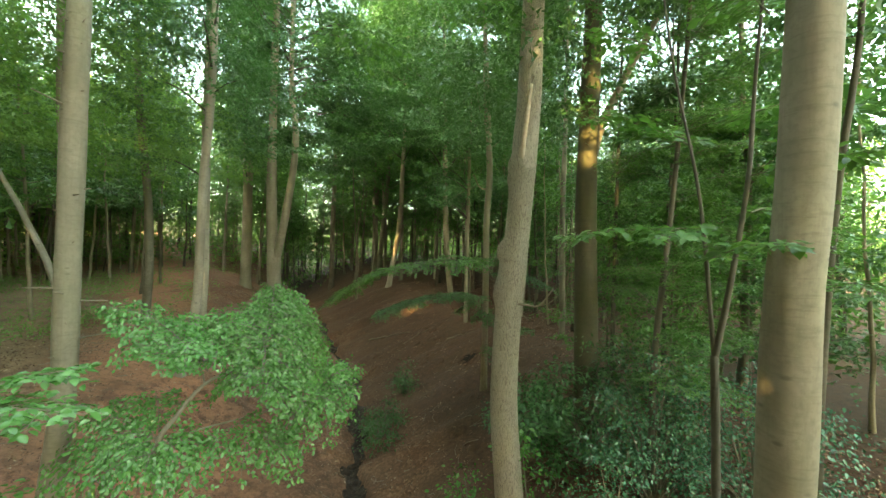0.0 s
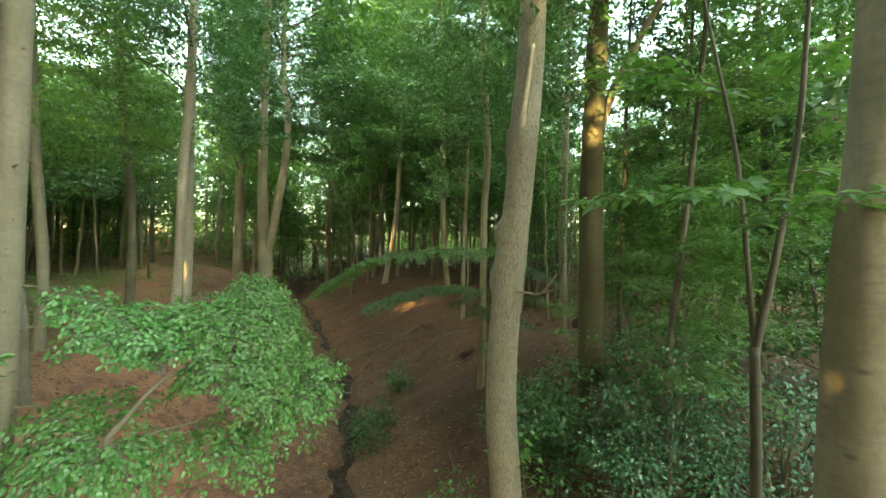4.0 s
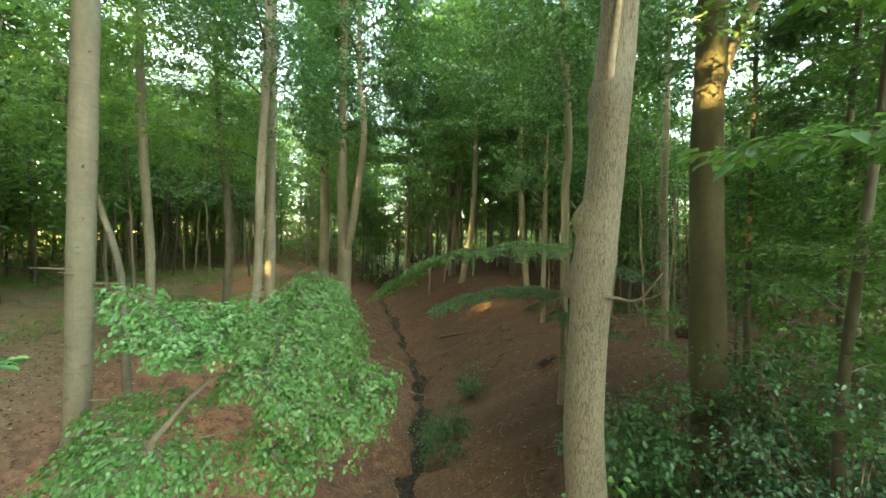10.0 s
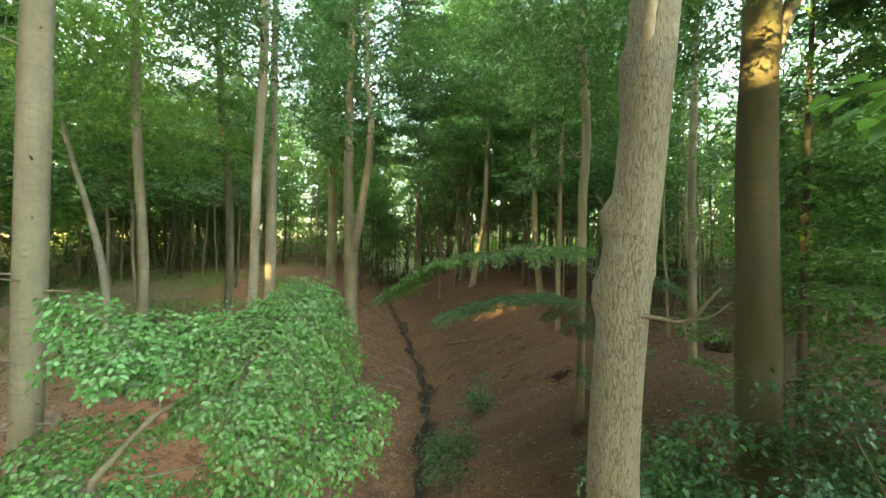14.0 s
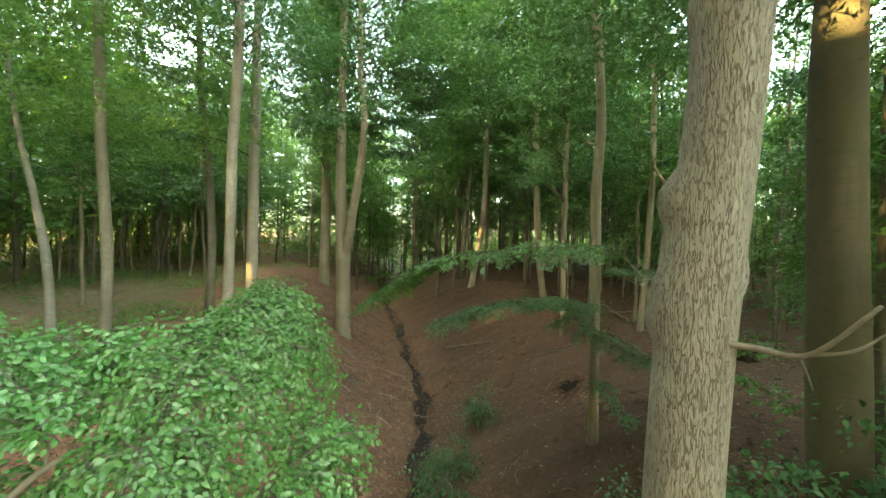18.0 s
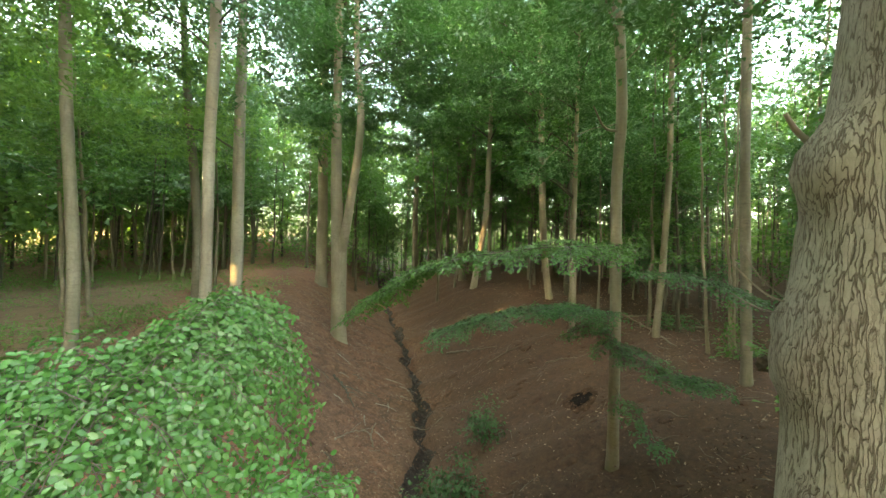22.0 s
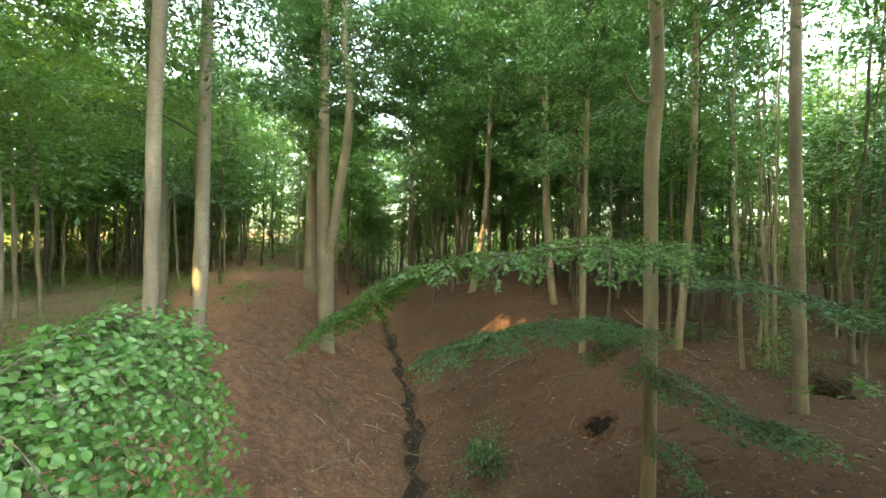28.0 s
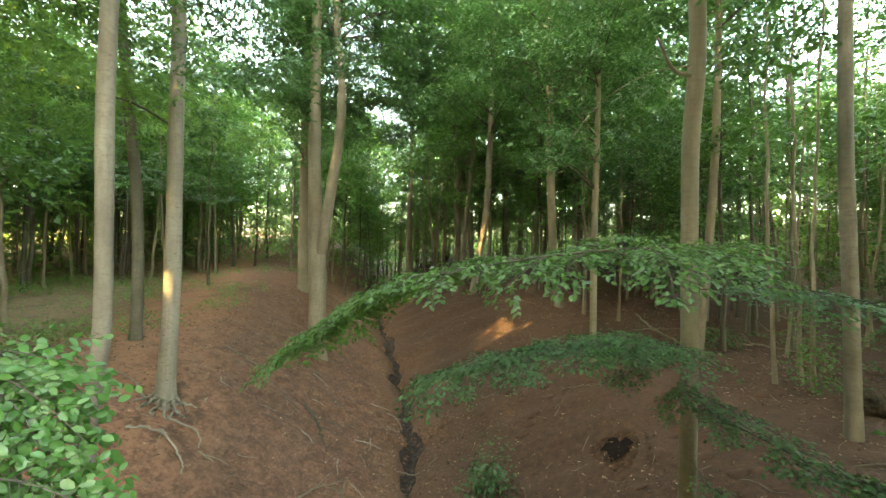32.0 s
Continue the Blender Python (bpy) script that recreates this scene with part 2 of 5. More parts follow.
def ground_material():
    m = Nodes("leaf_litter_soil")
    big = m.noise(0.22, 5, 0.6)
    mid = m.noise(1.6, 5, 0.65)
    cells = m.voronoi(16, m.scaled((1, 1, 0.4)), "F1", "Color")
    sep = m.add("ShaderNodeSeparateColor")
    m.link(cells, sep.inputs[0])
    leafy = m.ramp(sep.outputs[0], (0.0, (0.07, 0.033, 0.018)), (0.35, (0.17, 0.083, 0.046)), (0.7, (0.255, 0.135, 0.078)), (1.0, (0.37, 0.235, 0.15)))
    c = m.mix(m.ramp(mid, (0.35, 0.0), (0.7, 0.8)), leafy, (0.175, 0.08, 0.043))
    c = m.mix(m.ramp(big, (0.4, 0.0), (0.62, 0.7)), c, (0.17, 0.105, 0.072))
    sep2 = m.add("ShaderNodeSeparateXYZ")
    m.link(m.co, sep2.inputs[0])
    x, y = sep2.outputs[0], sep2.outputs[1]
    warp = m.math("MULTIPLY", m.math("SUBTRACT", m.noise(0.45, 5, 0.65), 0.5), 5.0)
    # the dug bank west of the ditch is paler bare earth, the east slope dark leaf mould; the contrast also paints in
    # their unequal light
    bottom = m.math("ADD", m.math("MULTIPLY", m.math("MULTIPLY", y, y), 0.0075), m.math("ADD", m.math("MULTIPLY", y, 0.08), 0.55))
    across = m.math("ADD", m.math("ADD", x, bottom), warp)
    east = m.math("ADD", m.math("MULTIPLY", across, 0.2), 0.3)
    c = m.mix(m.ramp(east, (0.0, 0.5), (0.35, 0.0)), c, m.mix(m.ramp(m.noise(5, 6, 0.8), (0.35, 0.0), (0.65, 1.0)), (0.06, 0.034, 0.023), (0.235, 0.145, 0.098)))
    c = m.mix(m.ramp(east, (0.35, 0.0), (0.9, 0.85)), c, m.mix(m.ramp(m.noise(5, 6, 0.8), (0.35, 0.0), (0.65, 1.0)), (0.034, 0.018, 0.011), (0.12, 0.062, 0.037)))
    # low grass and pale litter west of the path, lightened further in place of missing light
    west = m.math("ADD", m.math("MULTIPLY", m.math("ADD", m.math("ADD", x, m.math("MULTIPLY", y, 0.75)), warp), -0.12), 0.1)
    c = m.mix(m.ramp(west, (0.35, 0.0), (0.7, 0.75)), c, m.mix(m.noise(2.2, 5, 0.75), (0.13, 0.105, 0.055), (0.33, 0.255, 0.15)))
    # the trodden path along the plateau
    off = m.math("ABSOLUTE", m.math("ADD", m.math("ADD", x, m.math("MULTIPLY", y, 0.75)), m.math("MULTIPLY", warp, 0.5)))
    c = m.mix(m.ramp(m.math("MULTIPLY", off, 0.2), (0.3, 0.9), (0.75, 0.0)), c, m.mix(m.noise(3, 5, 0.7), (0.27, 0.13, 0.075), (0.4, 0.225, 0.14)))
    c = m.mix(m.ramp(m.noise(0.6, 5, 0.7), (0.52, 0.0), (0.68, 0.6)), c, (0.085, 0.048, 0.032))
    c = m.mix(m.ramp(m.noise(7, 4, 0.7), (0.5, 0.0), (0.75, 0.7)), c, (0.075, 0.04, 0.025))
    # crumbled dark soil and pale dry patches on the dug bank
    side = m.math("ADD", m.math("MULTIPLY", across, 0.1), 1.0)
    bank = m.ramp(side, (0.22, 0.0), (0.38, 1.0), (0.93, 1.0), (0.98, 0.0))
    c = m.mix(m.math("MULTIPLY", bank, m.ramp(m.noise(2.4, 6, 0.75), (0.47, 0.0), (0.6, 0.75))), c, (0.075, 0.044, 0.03))
    c = m.mix(m.math("MULTIPLY", bank, m.ramp(m.noise(13, 5, 0.75), (0.55, 0.0), (0.7, 0.6))), c, (0.33, 0.205, 0.135))
    # darker east, brighter and redder west: partly light and shade put into the colour
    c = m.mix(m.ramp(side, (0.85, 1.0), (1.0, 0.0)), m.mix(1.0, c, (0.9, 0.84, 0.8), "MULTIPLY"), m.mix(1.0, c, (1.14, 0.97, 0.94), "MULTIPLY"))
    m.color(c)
    m.rough(0.92)
    m.bump(m.math("ADD", m.math("MULTIPLY", sep.outputs[1], 0.5), m.noise(24, 4, 0.7)), 0.7, 0.04)
    return m.mat


def litter_material():
    m = Nodes("fallen_leaf")
    rnd = m.add("ShaderNodeNewGeometry").outputs["Random Per Island"]
    m.color(m.ramp(rnd, (0.0, (0.055, 0.026, 0.015)), (0.5, (0.12, 0.058, 0.033)), (0.85, (0.22, 0.12, 0.07)), (1.0, (0.46, 0.34, 0.24))))
    m.rough(0.75)
    return m.mat


def mud_material():
    m = Nodes("wet_mud")
    c = m.mix(m.ramp(m.noise(9, 5, 0.7), (0.4, 0.0), (0.7, 1.0)), (0.018, 0.013, 0.011), (0.065, 0.042, 0.03))
    m.color(c)
    m.rough(m.ramp(m.noise(4, 3), (0.4, 0.5), (0.65, 0.9)))
    m.bsdf.inputs["Specular IOR Level"].default_value = 0.25
    m.bump(m.noise(14, 5, 0.7), 0.8, 0.04)
    return m.mat


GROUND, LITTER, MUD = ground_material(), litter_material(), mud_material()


def plain_material(name, a, b, scale=8.0, rough=0.85):
    m = Nodes(name)
    m.color(m.mix(m.ramp(m.noise(scale, 5, 0.65), (0.35, 0.0), (0.68, 1.0)), a, b))
    m.rough(rough)
    m.bsdf.inputs["Specular IOR Level"].default_value = 0.12
    m.bump(m.noise(scale * 3, 4, 0.7), 0.4, 0.01)
    return m.mat


# ---- mesh helpers ----
def mesh_of(name, verts, faces, material, smooth=True):
    """A mesh from arrays: verts n x 3, faces a list of arrays, each m x k."""
    me = bpy.data.meshes.new(name)
    verts = np.asarray(verts, dtype=np.float32)
    me.vertices.add(len(verts))
    me.vertices.foreach_set("co", verts.ravel())
    faces = [np.asarray(f, dtype=np.int32) for f in faces if len(f)]
    loops = np.concatenate([f.ravel() for f in faces])
    sizes = np.concatenate([np.full(len(f), f.shape[1], dtype=np.int32) for f in faces])
    starts = np.concatenate([[0], np.cumsum(sizes)[:-1]]).astype(np.int32)
    me.loops.add(len(loops))
    me.loops.foreach_set("vertex_index", loops)
    me.polygons.add(len(sizes))
    me.polygons.foreach_set("loop_start", starts)
    me.polygons.foreach_set("loop_total", sizes)
    me.polygons.foreach_set("use_smooth", np.full(len(sizes), smooth, dtype=bool))
    me.materials.append(material)
    me.update(calc_edges=True)
    me.validate()
    return me


def part(name, mesh, parent, label="", kind=""):
    ob = new(name, mesh)
    ob.parent = parent
    return tagged(ob, label=label, kind=kind)


def thing(name, place, label, category, group="", kind=""):
    """The Empty at a thing's base, which carries its parts."""
    ob = new(name)
    ob.location = place
    ob.empty_display_size = 0.2
    return tagged(ob, label=label, category=category, group=group, kind=kind)


def norm(v):
    v = np.asarray(v, float)
    return v / np.maximum(np.linalg.norm(v, axis=-1, keepdims=True), 1e-9)


def curve_points(points, n):
    """A smooth line (Catmull-Rom) through a few places, n points long."""
    p = np.asarray(points, float)
    if len(p) == 2:
        return p[0] + (p[1] - p[0]) * np.linspace(0, 1, n)[:, None]
    q = np.vstack([2 * p[0] - p[1], p, 2 * p[-1] - p[-2]])
    out = []
    for s in np.linspace(0, len(p) - 1 - 1e-6, n):
        i, u = int(s), s - int(s)
        a, b, c, d = q[i:i + 4]
        out.append(0.5 * (2 * b + (c - a) * u + (2 * a - 5 * b + 4 * c - d) * u * u + (3 * b - a - 3 * c + d) * u ** 3))
    return np.array(out)


class Soup:
    """Collects tubes and leaves into one mesh."""

    def __init__(self):
        self.v, self.f3, self.f4, self.n = [], [], [], 0

    def put(self, verts, tris=(), quads=()):
        if len(tris):
            self.f3.append(np.asarray(tris) + self.n)
        if len(quads):
            self.f4.append(np.asarray(quads) + self.n)
        self.v.append(np.asarray(verts, float))
        self.n += len(verts)

    def tube(self, line, radii, sides=6, wobble=0.0, rng=None):
        line = np.asarray(line, float)
        n = len(line)
        radii = np.broadcast_to(np.asarray(radii, float), (n,))
        t = norm(np.gradient(line, axis=0))
        up = np.where(np.abs(t[:, 2:3]) > 0.9, np.array([[1.0, 0, 0]]), np.array([[0, 0, 1.0]]))
        if np.abs(t[:, 2]).mean() > 0.6:
            up = np.tile([[1.0, 0, 0]], (n, 1))
        a = norm(np.cross(up, t))
        b = np.cross(t, a)
        ang = np.linspace(0, 2 * pi, sides, endpoint=False)
        r = radii[:, None] * np.ones(sides)
        if wobble and rng is not None:
            r = r * (1 + wobble * rng.standard_normal((n, sides)))
        ring = line[:, None, :] + r[..., None] * (np.cos(ang)[None, :, None] * a[:, None, :] + np.sin(ang)[None, :, None] * b[:, None, :])
        i = np.arange(n - 1)[:, None] * sides
        k = np.arange(sides)[None, :]
        k2 = (k + 1) % sides
        quads = np.stack([i + k, i + k2, i + sides + k2, i + sides + k], -1).reshape(-1, 4)
        verts = np.vstack([ring.reshape(-1, 3), line[-1:]])
        top = (n - 1) * sides
        tris = [(top + j, top + (j + 1) % sides, n * sides) for j in range(sides)]
        self.put(verts, tris, quads)

    def leaves(self, place, way, normal, length, width, fine=True):
        """Pointed oval leaves at their stalk ends; fine ones are folded along the midrib."""
        place, way = np.asarray(place, float), norm(way)
        side = norm(np.cross(normal, way))
        nor = np.cross(way, side)
        L = np.broadcast_to(np.asarray(length, float), (len(place),))[:, None]
        W = np.broadcast_to(np.asarray(width, float), (len(place),))[:, None]
        if fine:
            shape = [(0, 0, 0), (0.5, 0, -0.05), (1, 0, -0.16), (0.28, 0.44, 0.06), (0.66, 0.42, 0.02), (0.28, -0.44, 0.06), (0.66, -0.42, 0.02)]
            tri = [(0, 3, 1), (3, 4, 1), (4, 2, 1), (0, 1, 5), (5, 1, 6), (6, 1, 2)]
        else:
            L, W = L * 1.25, W * 1.25
            shape = [(0, 0.04, 0), (0.5, 0.5, 0.07), (0.66, 0.06, -0.04), (0.3, -0.02, 0.02), (0.86, -0.5, 0.06), (1.0, -0.05, -0.1)]
            tri = [(0, 2, 1), (3, 4, 5)]
        v = np.stack([place + way * L * a + side * W * b + nor * L * c for a, b, c in shape], 1)
        k = len(shape)
        faces = (np.arange(len(place))[:, None, None] * k + np.asarray(tri)[None]).reshape(-1, 3)
        self.put(v.reshape(-1, 3), faces)

    def mesh(self, name, material, smooth=True):
        v = np.vstack(self.v)
        faces = []
        if self.f3:
            faces.append(np.vstack(self.f3))
        if self.f4:
            faces.append(np.vstack(self.f4))
        return mesh_of(name, v, faces, material, smooth)


# ---- the ground: a wooded valley with a small ditch winding along its bottom ----
DITCH_Y = (-60, 0, 5, 12, 18, 22.3, 29, 35, 42, 60, 90, 130)
DITCH_X = (3.0, -0.4, -1.2, -2.6, -3.8, -5.4, -8.8, -12.2, -15.5, -21, -30, -42)
RIGHT_S = (0, 0.6, 1.5, 3.3, 5.0, 7.0, 9.0, 14.0, 40.0)
RIGHT_H = (0, 0.22, 0.62, 1.65, 2.65, 3.35, 3.62, 3.75, 4.3)
LEFT_S = (0, 0.6, 1.5, 3.3, 4.6, 6.0, 8.0, 10.0, 16.0, 40.0)
LEFT_H = (0, 0.18, 0.42, 1.15, 1.95, 2.7, 3.4, 3.6, 3.7, 4.6)
FLOOR_Y = (-60, 0, 12, 24, 30, 40, 55, 90, 130)
FLOOR_Z = (-1.9, -2.1, -2.2, -2.1, -1.5, -0.7, 0.4, 1.6, 2.2)


def soft_interp(x, xs, ys):
    """Monotone-ish smooth interpolation: averages the straight one over a small window."""
    x = np.asarray(x, float)
    return sum(np.interp(x + d, xs, ys) for d in (-0.5, -0.25, 0, 0.25, 0.5)) / 5


def fbm(x, y, scale, seed):
    r = np.random.RandomState(seed)
    out = np.zeros_like(x)
    amp, tot = 1.0, 0.0
    for o in range(4):
        for _ in range(3):
            a = r.uniform(0, 2 * pi)
            k = scale * 2 ** o * r.uniform(0.7, 1.3)
            out += amp * np.sin((x * cos(a) + y * sin(a)) * k + r.uniform(0, 6.28))
        tot += amp * 3
        amp *= 0.55
    return out / tot


def ditch_x(y):
    y = np.asarray(y, float)
    base = sum(np.interp(y + d, DITCH_Y, DITCH_X) for d in (-2, -1, 0, 1, 2)) / 5
    return base + 0.13 * np.sin(y * 1.9) + 0.09 * np.sin(y * 4.3 + 1)


def height(x, y):
    x, y = np.asarray(x, float), np.asarray(y, float)
    s = (x - ditch_x(y)) * 0.94
    zb = sum(np.interp(y + d, FLOOR_Y, FLOOR_Z) for d in (-3, 0, 3)) / 3
    h = np.where(s > 0, soft_interp(s, RIGHT_S, RIGHT_H) - 0.06, soft_interp(-s, LEFT_S, LEFT_H) - 0.05)
    h = h + 0.10 * fbm(x, y, 0.5, 3) + 0.05 * fbm(x, y, 1.8, 4) * np.clip(np.abs(s), 0.2, 1)
    h = h + 0.035 * fbm(x, y, 4.2, 6) * np.clip(np.abs(s) - 0.4, 0, 1)
    far = np.clip(y - 32, 0, 60)
    h = h + 0.035 * far * np.clip(-s / 10, -0.25, 1.0)
    h = h + 0.055 * fbm(x, y, 6.5, 7) * np.clip(-s - 0.5, 0, 1) * np.clip(7.5 + s, 0, 1)
    h = h + 0.85 * np.exp(-((x + 16.5) ** 2 + (y - 31) ** 2) / 50)
    trench = np.exp(-(s / 0.3) ** 4) * 0.3
    return zb + h - trench


def gz(x, y):
    return float(height(np.array([x]), np.array([y]))[0])


def spaced(lo, hi, a, b, fine, growth=1.22):
    out = list(np.arange(a, b, fine))
    step, v = fine, out[-1]
    while v < hi:
        step = min(step * growth, 8)
        v += step
        out.append(v)
    step, v = fine, a
    while v > lo:
        step = min(step * growth, 8)
        v -= step
        out.insert(0, v)
    return np.array(out)


gx, gy = spaced(-260, 260, -17, 9, 0.13), spaced(-160, 320, 6, 37, 0.2)
GX, GY = np.meshgrid(gx, gy)
GZ = height(GX, GY)
nx, ny = len(gx), len(gy)
ii = (np.arange(ny - 1)[:, None] * nx + np.arange(nx - 1)[None, :]).ravel()
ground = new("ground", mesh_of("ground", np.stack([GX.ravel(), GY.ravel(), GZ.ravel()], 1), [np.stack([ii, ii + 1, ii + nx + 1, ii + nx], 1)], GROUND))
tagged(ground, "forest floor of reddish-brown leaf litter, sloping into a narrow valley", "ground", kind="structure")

# the wet ditch: dark mud, broken here and there by fallen leaves
rng = np.random.RandomState(5)
ys = np.arange(3, 62, 0.12)
half = 0.36 + 0.1 * np.sin(ys * 1.3) + 0.06 * np.sin(ys * 5.1) + np.convolve(rng.uniform(-0.12, 0.12, len(ys)), np.ones(3) / 3, "same")
half = np.clip(half * np.where(fbm(ys, ys * 0, 0.9, 8) > 0.36, 0.3, 1), 0.05, 0.5)
xs = ditch_x(ys)
cols = np.linspace(-1, 1, 7)
V = []
for k, c in enumerate(cols):
    px = xs + c * half + (np.convolve(rng.uniform(-0.06, 0.06, len(ys)), np.ones(3) / 3, "same") if k in (0, 6) else 0)
    V.append(np.stack([px, ys, height(px, ys) + (-0.12 if abs(c) == 1 else 0.05 + 0.02 * rng.standard_normal(len(ys)))], 1))
V = np.stack(V, 1).reshape(-1, 3)
ii = (np.arange(len(ys) - 1)[:, None] * 7 + np.arange(6)[None, :]).ravel()
stream = new("stream", mesh_of("stream", V, [np.stack([ii, ii + 1, ii + 8, ii + 7], 1)], MUD))
tagged(stream, "narrow ditch of black wet mud winding along the valley bottom", "ditch", kind="structure")


# ---- foliage ----
def spray(leafy, woody, start, end, width, rng, arch=0.1, leaf=0.1, gap=0.085, droop=0.25, stalk=0.005, tilt=None, fine=True, hang=0.2, ragged=0.0):
    """One flat fan of foliage: a bough from start to end, side twigs in its plane, leaves along the twigs."""
    start, end = np.asarray(start, float), np.asarray(end, float)
    span = np.linalg.norm(end - start)
    mid = (start + end) / 2 + np.array([rng.uniform(-0.06, 0.06) * span, rng.uniform(-0.06, 0.06) * span, arch * span])
    line = curve_points([start, mid, end], max(6, int(span / 0.1)))
    woody.tube(line, np.linspace(stalk * (1 + span * 0.5), 0.003, len(line)), 5)
    ways = norm(np.gradient(line, axis=0))
    n = max(4, int(span / gap))
    P, D, N = [], [], []
    up0 = np.array([0, 0, 1.0]) if tilt is None else norm(tilt)
    for i in range(n):
        u = 0.08 + 0.92 * i / (n - 1)
        k = u * (len(line) - 1)
        j = min(int(k), len(line) - 2)
        p = line[j] + (line[j + 1] - line[j]) * (k - j)
        w = ways[j]
        side = norm(np.cross(up0, w))
        plane = norm(np.cross(w, side))
        reach = width * (0.35 + 0.65 * sin(pi * min(1, u * 0.75 + 0.22))) * rng.uniform(0.65, 1.15) * (1 - 0.55 * max(0, u - 0.75) / 0.25)
        for sgn in (1, -1):
            if rng.uniform() < 0.08 + 0.22 * ragged:
                continue
            r = reach * rng.uniform(0.7 - 0.3 * ragged, 1.1 + 0.25 * ragged)
            d = norm(side * sgn * 0.82 + w * rng.uniform(0.45, 0.8) + plane * rng.uniform(-0.15, 0.15))
            m = max(2, int(r / (leaf * 0.42)))
            tt = np.linspace(0.12, 1, m)[:, None]
            q = p + d * tt * r
            q[:, 2] -= droop * (tt[:, 0] * r) ** 2 + rng.uniform(-0.02, 0.02, m)
            if m > 3:
                woody.tube(np.vstack([p, q[m // 2], q[-1]]), [0.003, 0.0022, 0.0012], 3)
            alt = np.where(np.arange(m) % 2 == 0, 1.0, -1.0)[:, None]
            lat = norm(np.cross(plane, d))
            dd = d * 0.75 + lat * alt * 0.7 + np.array([0, 0, -hang]) + rng.normal(0, 0.22, (m, 3))
            nn = plane + rng.normal(0, 0.3 + 0.18 * ragged, (m, 3))
            P.append(q + rng.normal(0, 0.012, (m, 3)))
            D.append(dd)
            N.append(nn)
    P, D, N = np.vstack(P), np.vstack(D), np.vstack(N)
    L = leaf * rng.uniform(0.65, 1.15, len(P))
    leafy.leaves(P, D, N, L, L * 0.62, fine)


def cluster_leaves(leafy, centres, radii, per, leaf, rng, flat=0.13, fine=False, gaps=(), lean=None):
    """Loose flat clumps of leaves round given places."""
    c = np.repeat(np.asarray(centres), per, 0)
    r = np.repeat(np.asarray(radii), per)[:, None]
    tilt = np.repeat(rng.normal(0, 0.2, (len(centres), 2)), per, 0)
    p = rng.normal(0, 0.5, (len(c), 3)) * r
    p[:, 2] = p[:, 2] * flat + p[:, 0] * tilt[:, 0] + p[:, 1] * tilt[:, 1] - 0.12 * (p[:, 0] ** 2 + p[:, 1] ** 2) / np.maximum(r[:, 0], 0.1)
    d = np.stack([p[:, 0], p[:, 1], -0.25 * r[:, 0] * np.ones(len(p))], 1) + rng.normal(0, 0.35, (len(p), 3)) * r
    nrm = np.array([0, 0, 1.0]) + rng.normal(0, 0.38, (len(p), 3))
    L = leaf * rng.uniform(0.6, 1.25, len(p))
    c = c + p
    for g, r in gaps:
        off = np.linalg.norm(np.cross(c - np.array(g), lean), axis=1) > np.maximum(r + 0.84 * L, 0.13)
        c, d, nrm, L = c[off], d[off], nrm[off], L[off]
    leafy.leaves(c, d, nrm, L, L * 0.62, fine)


def trunk_mesh(name, line, radii, material, rng, sides=20, rough=0.03, flare=0.0, knots=()):
    """A tapering trunk along a line, uneven in girth, with root flare at its foot and optional knots (height share, turn, size)."""
    line = np.asarray(line, float)
    n = len(line)
    ang = np.linspace(0, 2 * pi, sides, endpoint=False)
    u = np.linspace(0, 1, n)
    r = np.asarray(radii, float)[:, None] * np.ones(sides)
    ph = rng.uniform(0, 6.28, 6)
    z = line[:, 2:3] - line[0, 2]
    r = r * (1 + rough * (np.sin(2 * ang + ph[0] + z * 0.5) + 0.7 * np.sin(3 * ang + ph[1] - z * 0.8) + 0.6 * np.sin(z * 2.1 + ph[2]) + 0.5 * np.sin(5 * ang + ph[3] + z * 1.7)))
    if flare:
        f = np.exp(-z / 0.38) * flare
        r = r * (1 + f * (0.75 + 0.6 * np.clip(np.sin(5 * ang + ph[4]), 0, 1) ** 2))
    for hz, turn, size, reach in knots:
        da = (ang - turn + pi) % (2 * pi) - pi
        r = r + reach * np.exp(-((z - hz) / size) ** 2) * np.exp(-(da / (size / np.asarray(radii)[:, None] * 0.9)) ** 2)
    v = np.stack([line[:, 0:1] + r * np.cos(ang), line[:, 1:2] + r * np.sin(ang), line[:, 2:3] + 0 * r], -1).reshape(-1, 3)
    i = np.arange(n - 1)[:, None] * sides
    k = np.arange(sides)[None, :]
    k2 = (k + 1) % sides
    quads = np.stack([i + k, i + k2, i + sides + k2, i + sides + k], -1).reshape(-1, 4)
    return mesh_of(name, v, [quads], material)


# places the low sun should hit: foliage is cleared along their rays to shape patches on trunks and ground
SUN_GAPS = [((3.4, 9.05, 6.2), -0.14), ((3.42, 9.04, 6.95), -0.1), ((3.42, 9.04, 7.95), -0.14), ((3.5, 9.04, 9.3), -0.1), ((-12.5, 12.55, 5.0), -0.25), ((-12.8, 12.6, 7.7), -0.1),
            ((-10.15, 15.85, 6.5), -0.15), ((-10.15, 15.88, 9.4), -0.1), ((-4.1, 33.0, 4.6), 0.0), ((-4.0, 33.0, 5.8), 0.1), ((-3.8, 33.0, 7.2), 0.0), ((-2.1, 27.3, 0.9), -0.3), ((-1.2, 26.6, 1.4), -0.3),
            ((-12.1, 41.3, 4.0), -0.1), ((-12.1, 41.3, 6.2), -0.1), ((-10.6, 23.4, 9.0), -0.1)]
LIGHT_WAY = np.array(sun_way)


def gaps_seen_from(o):
    return [(np.array(g) - np.array(o), r) for g, r in SUN_GAPS]


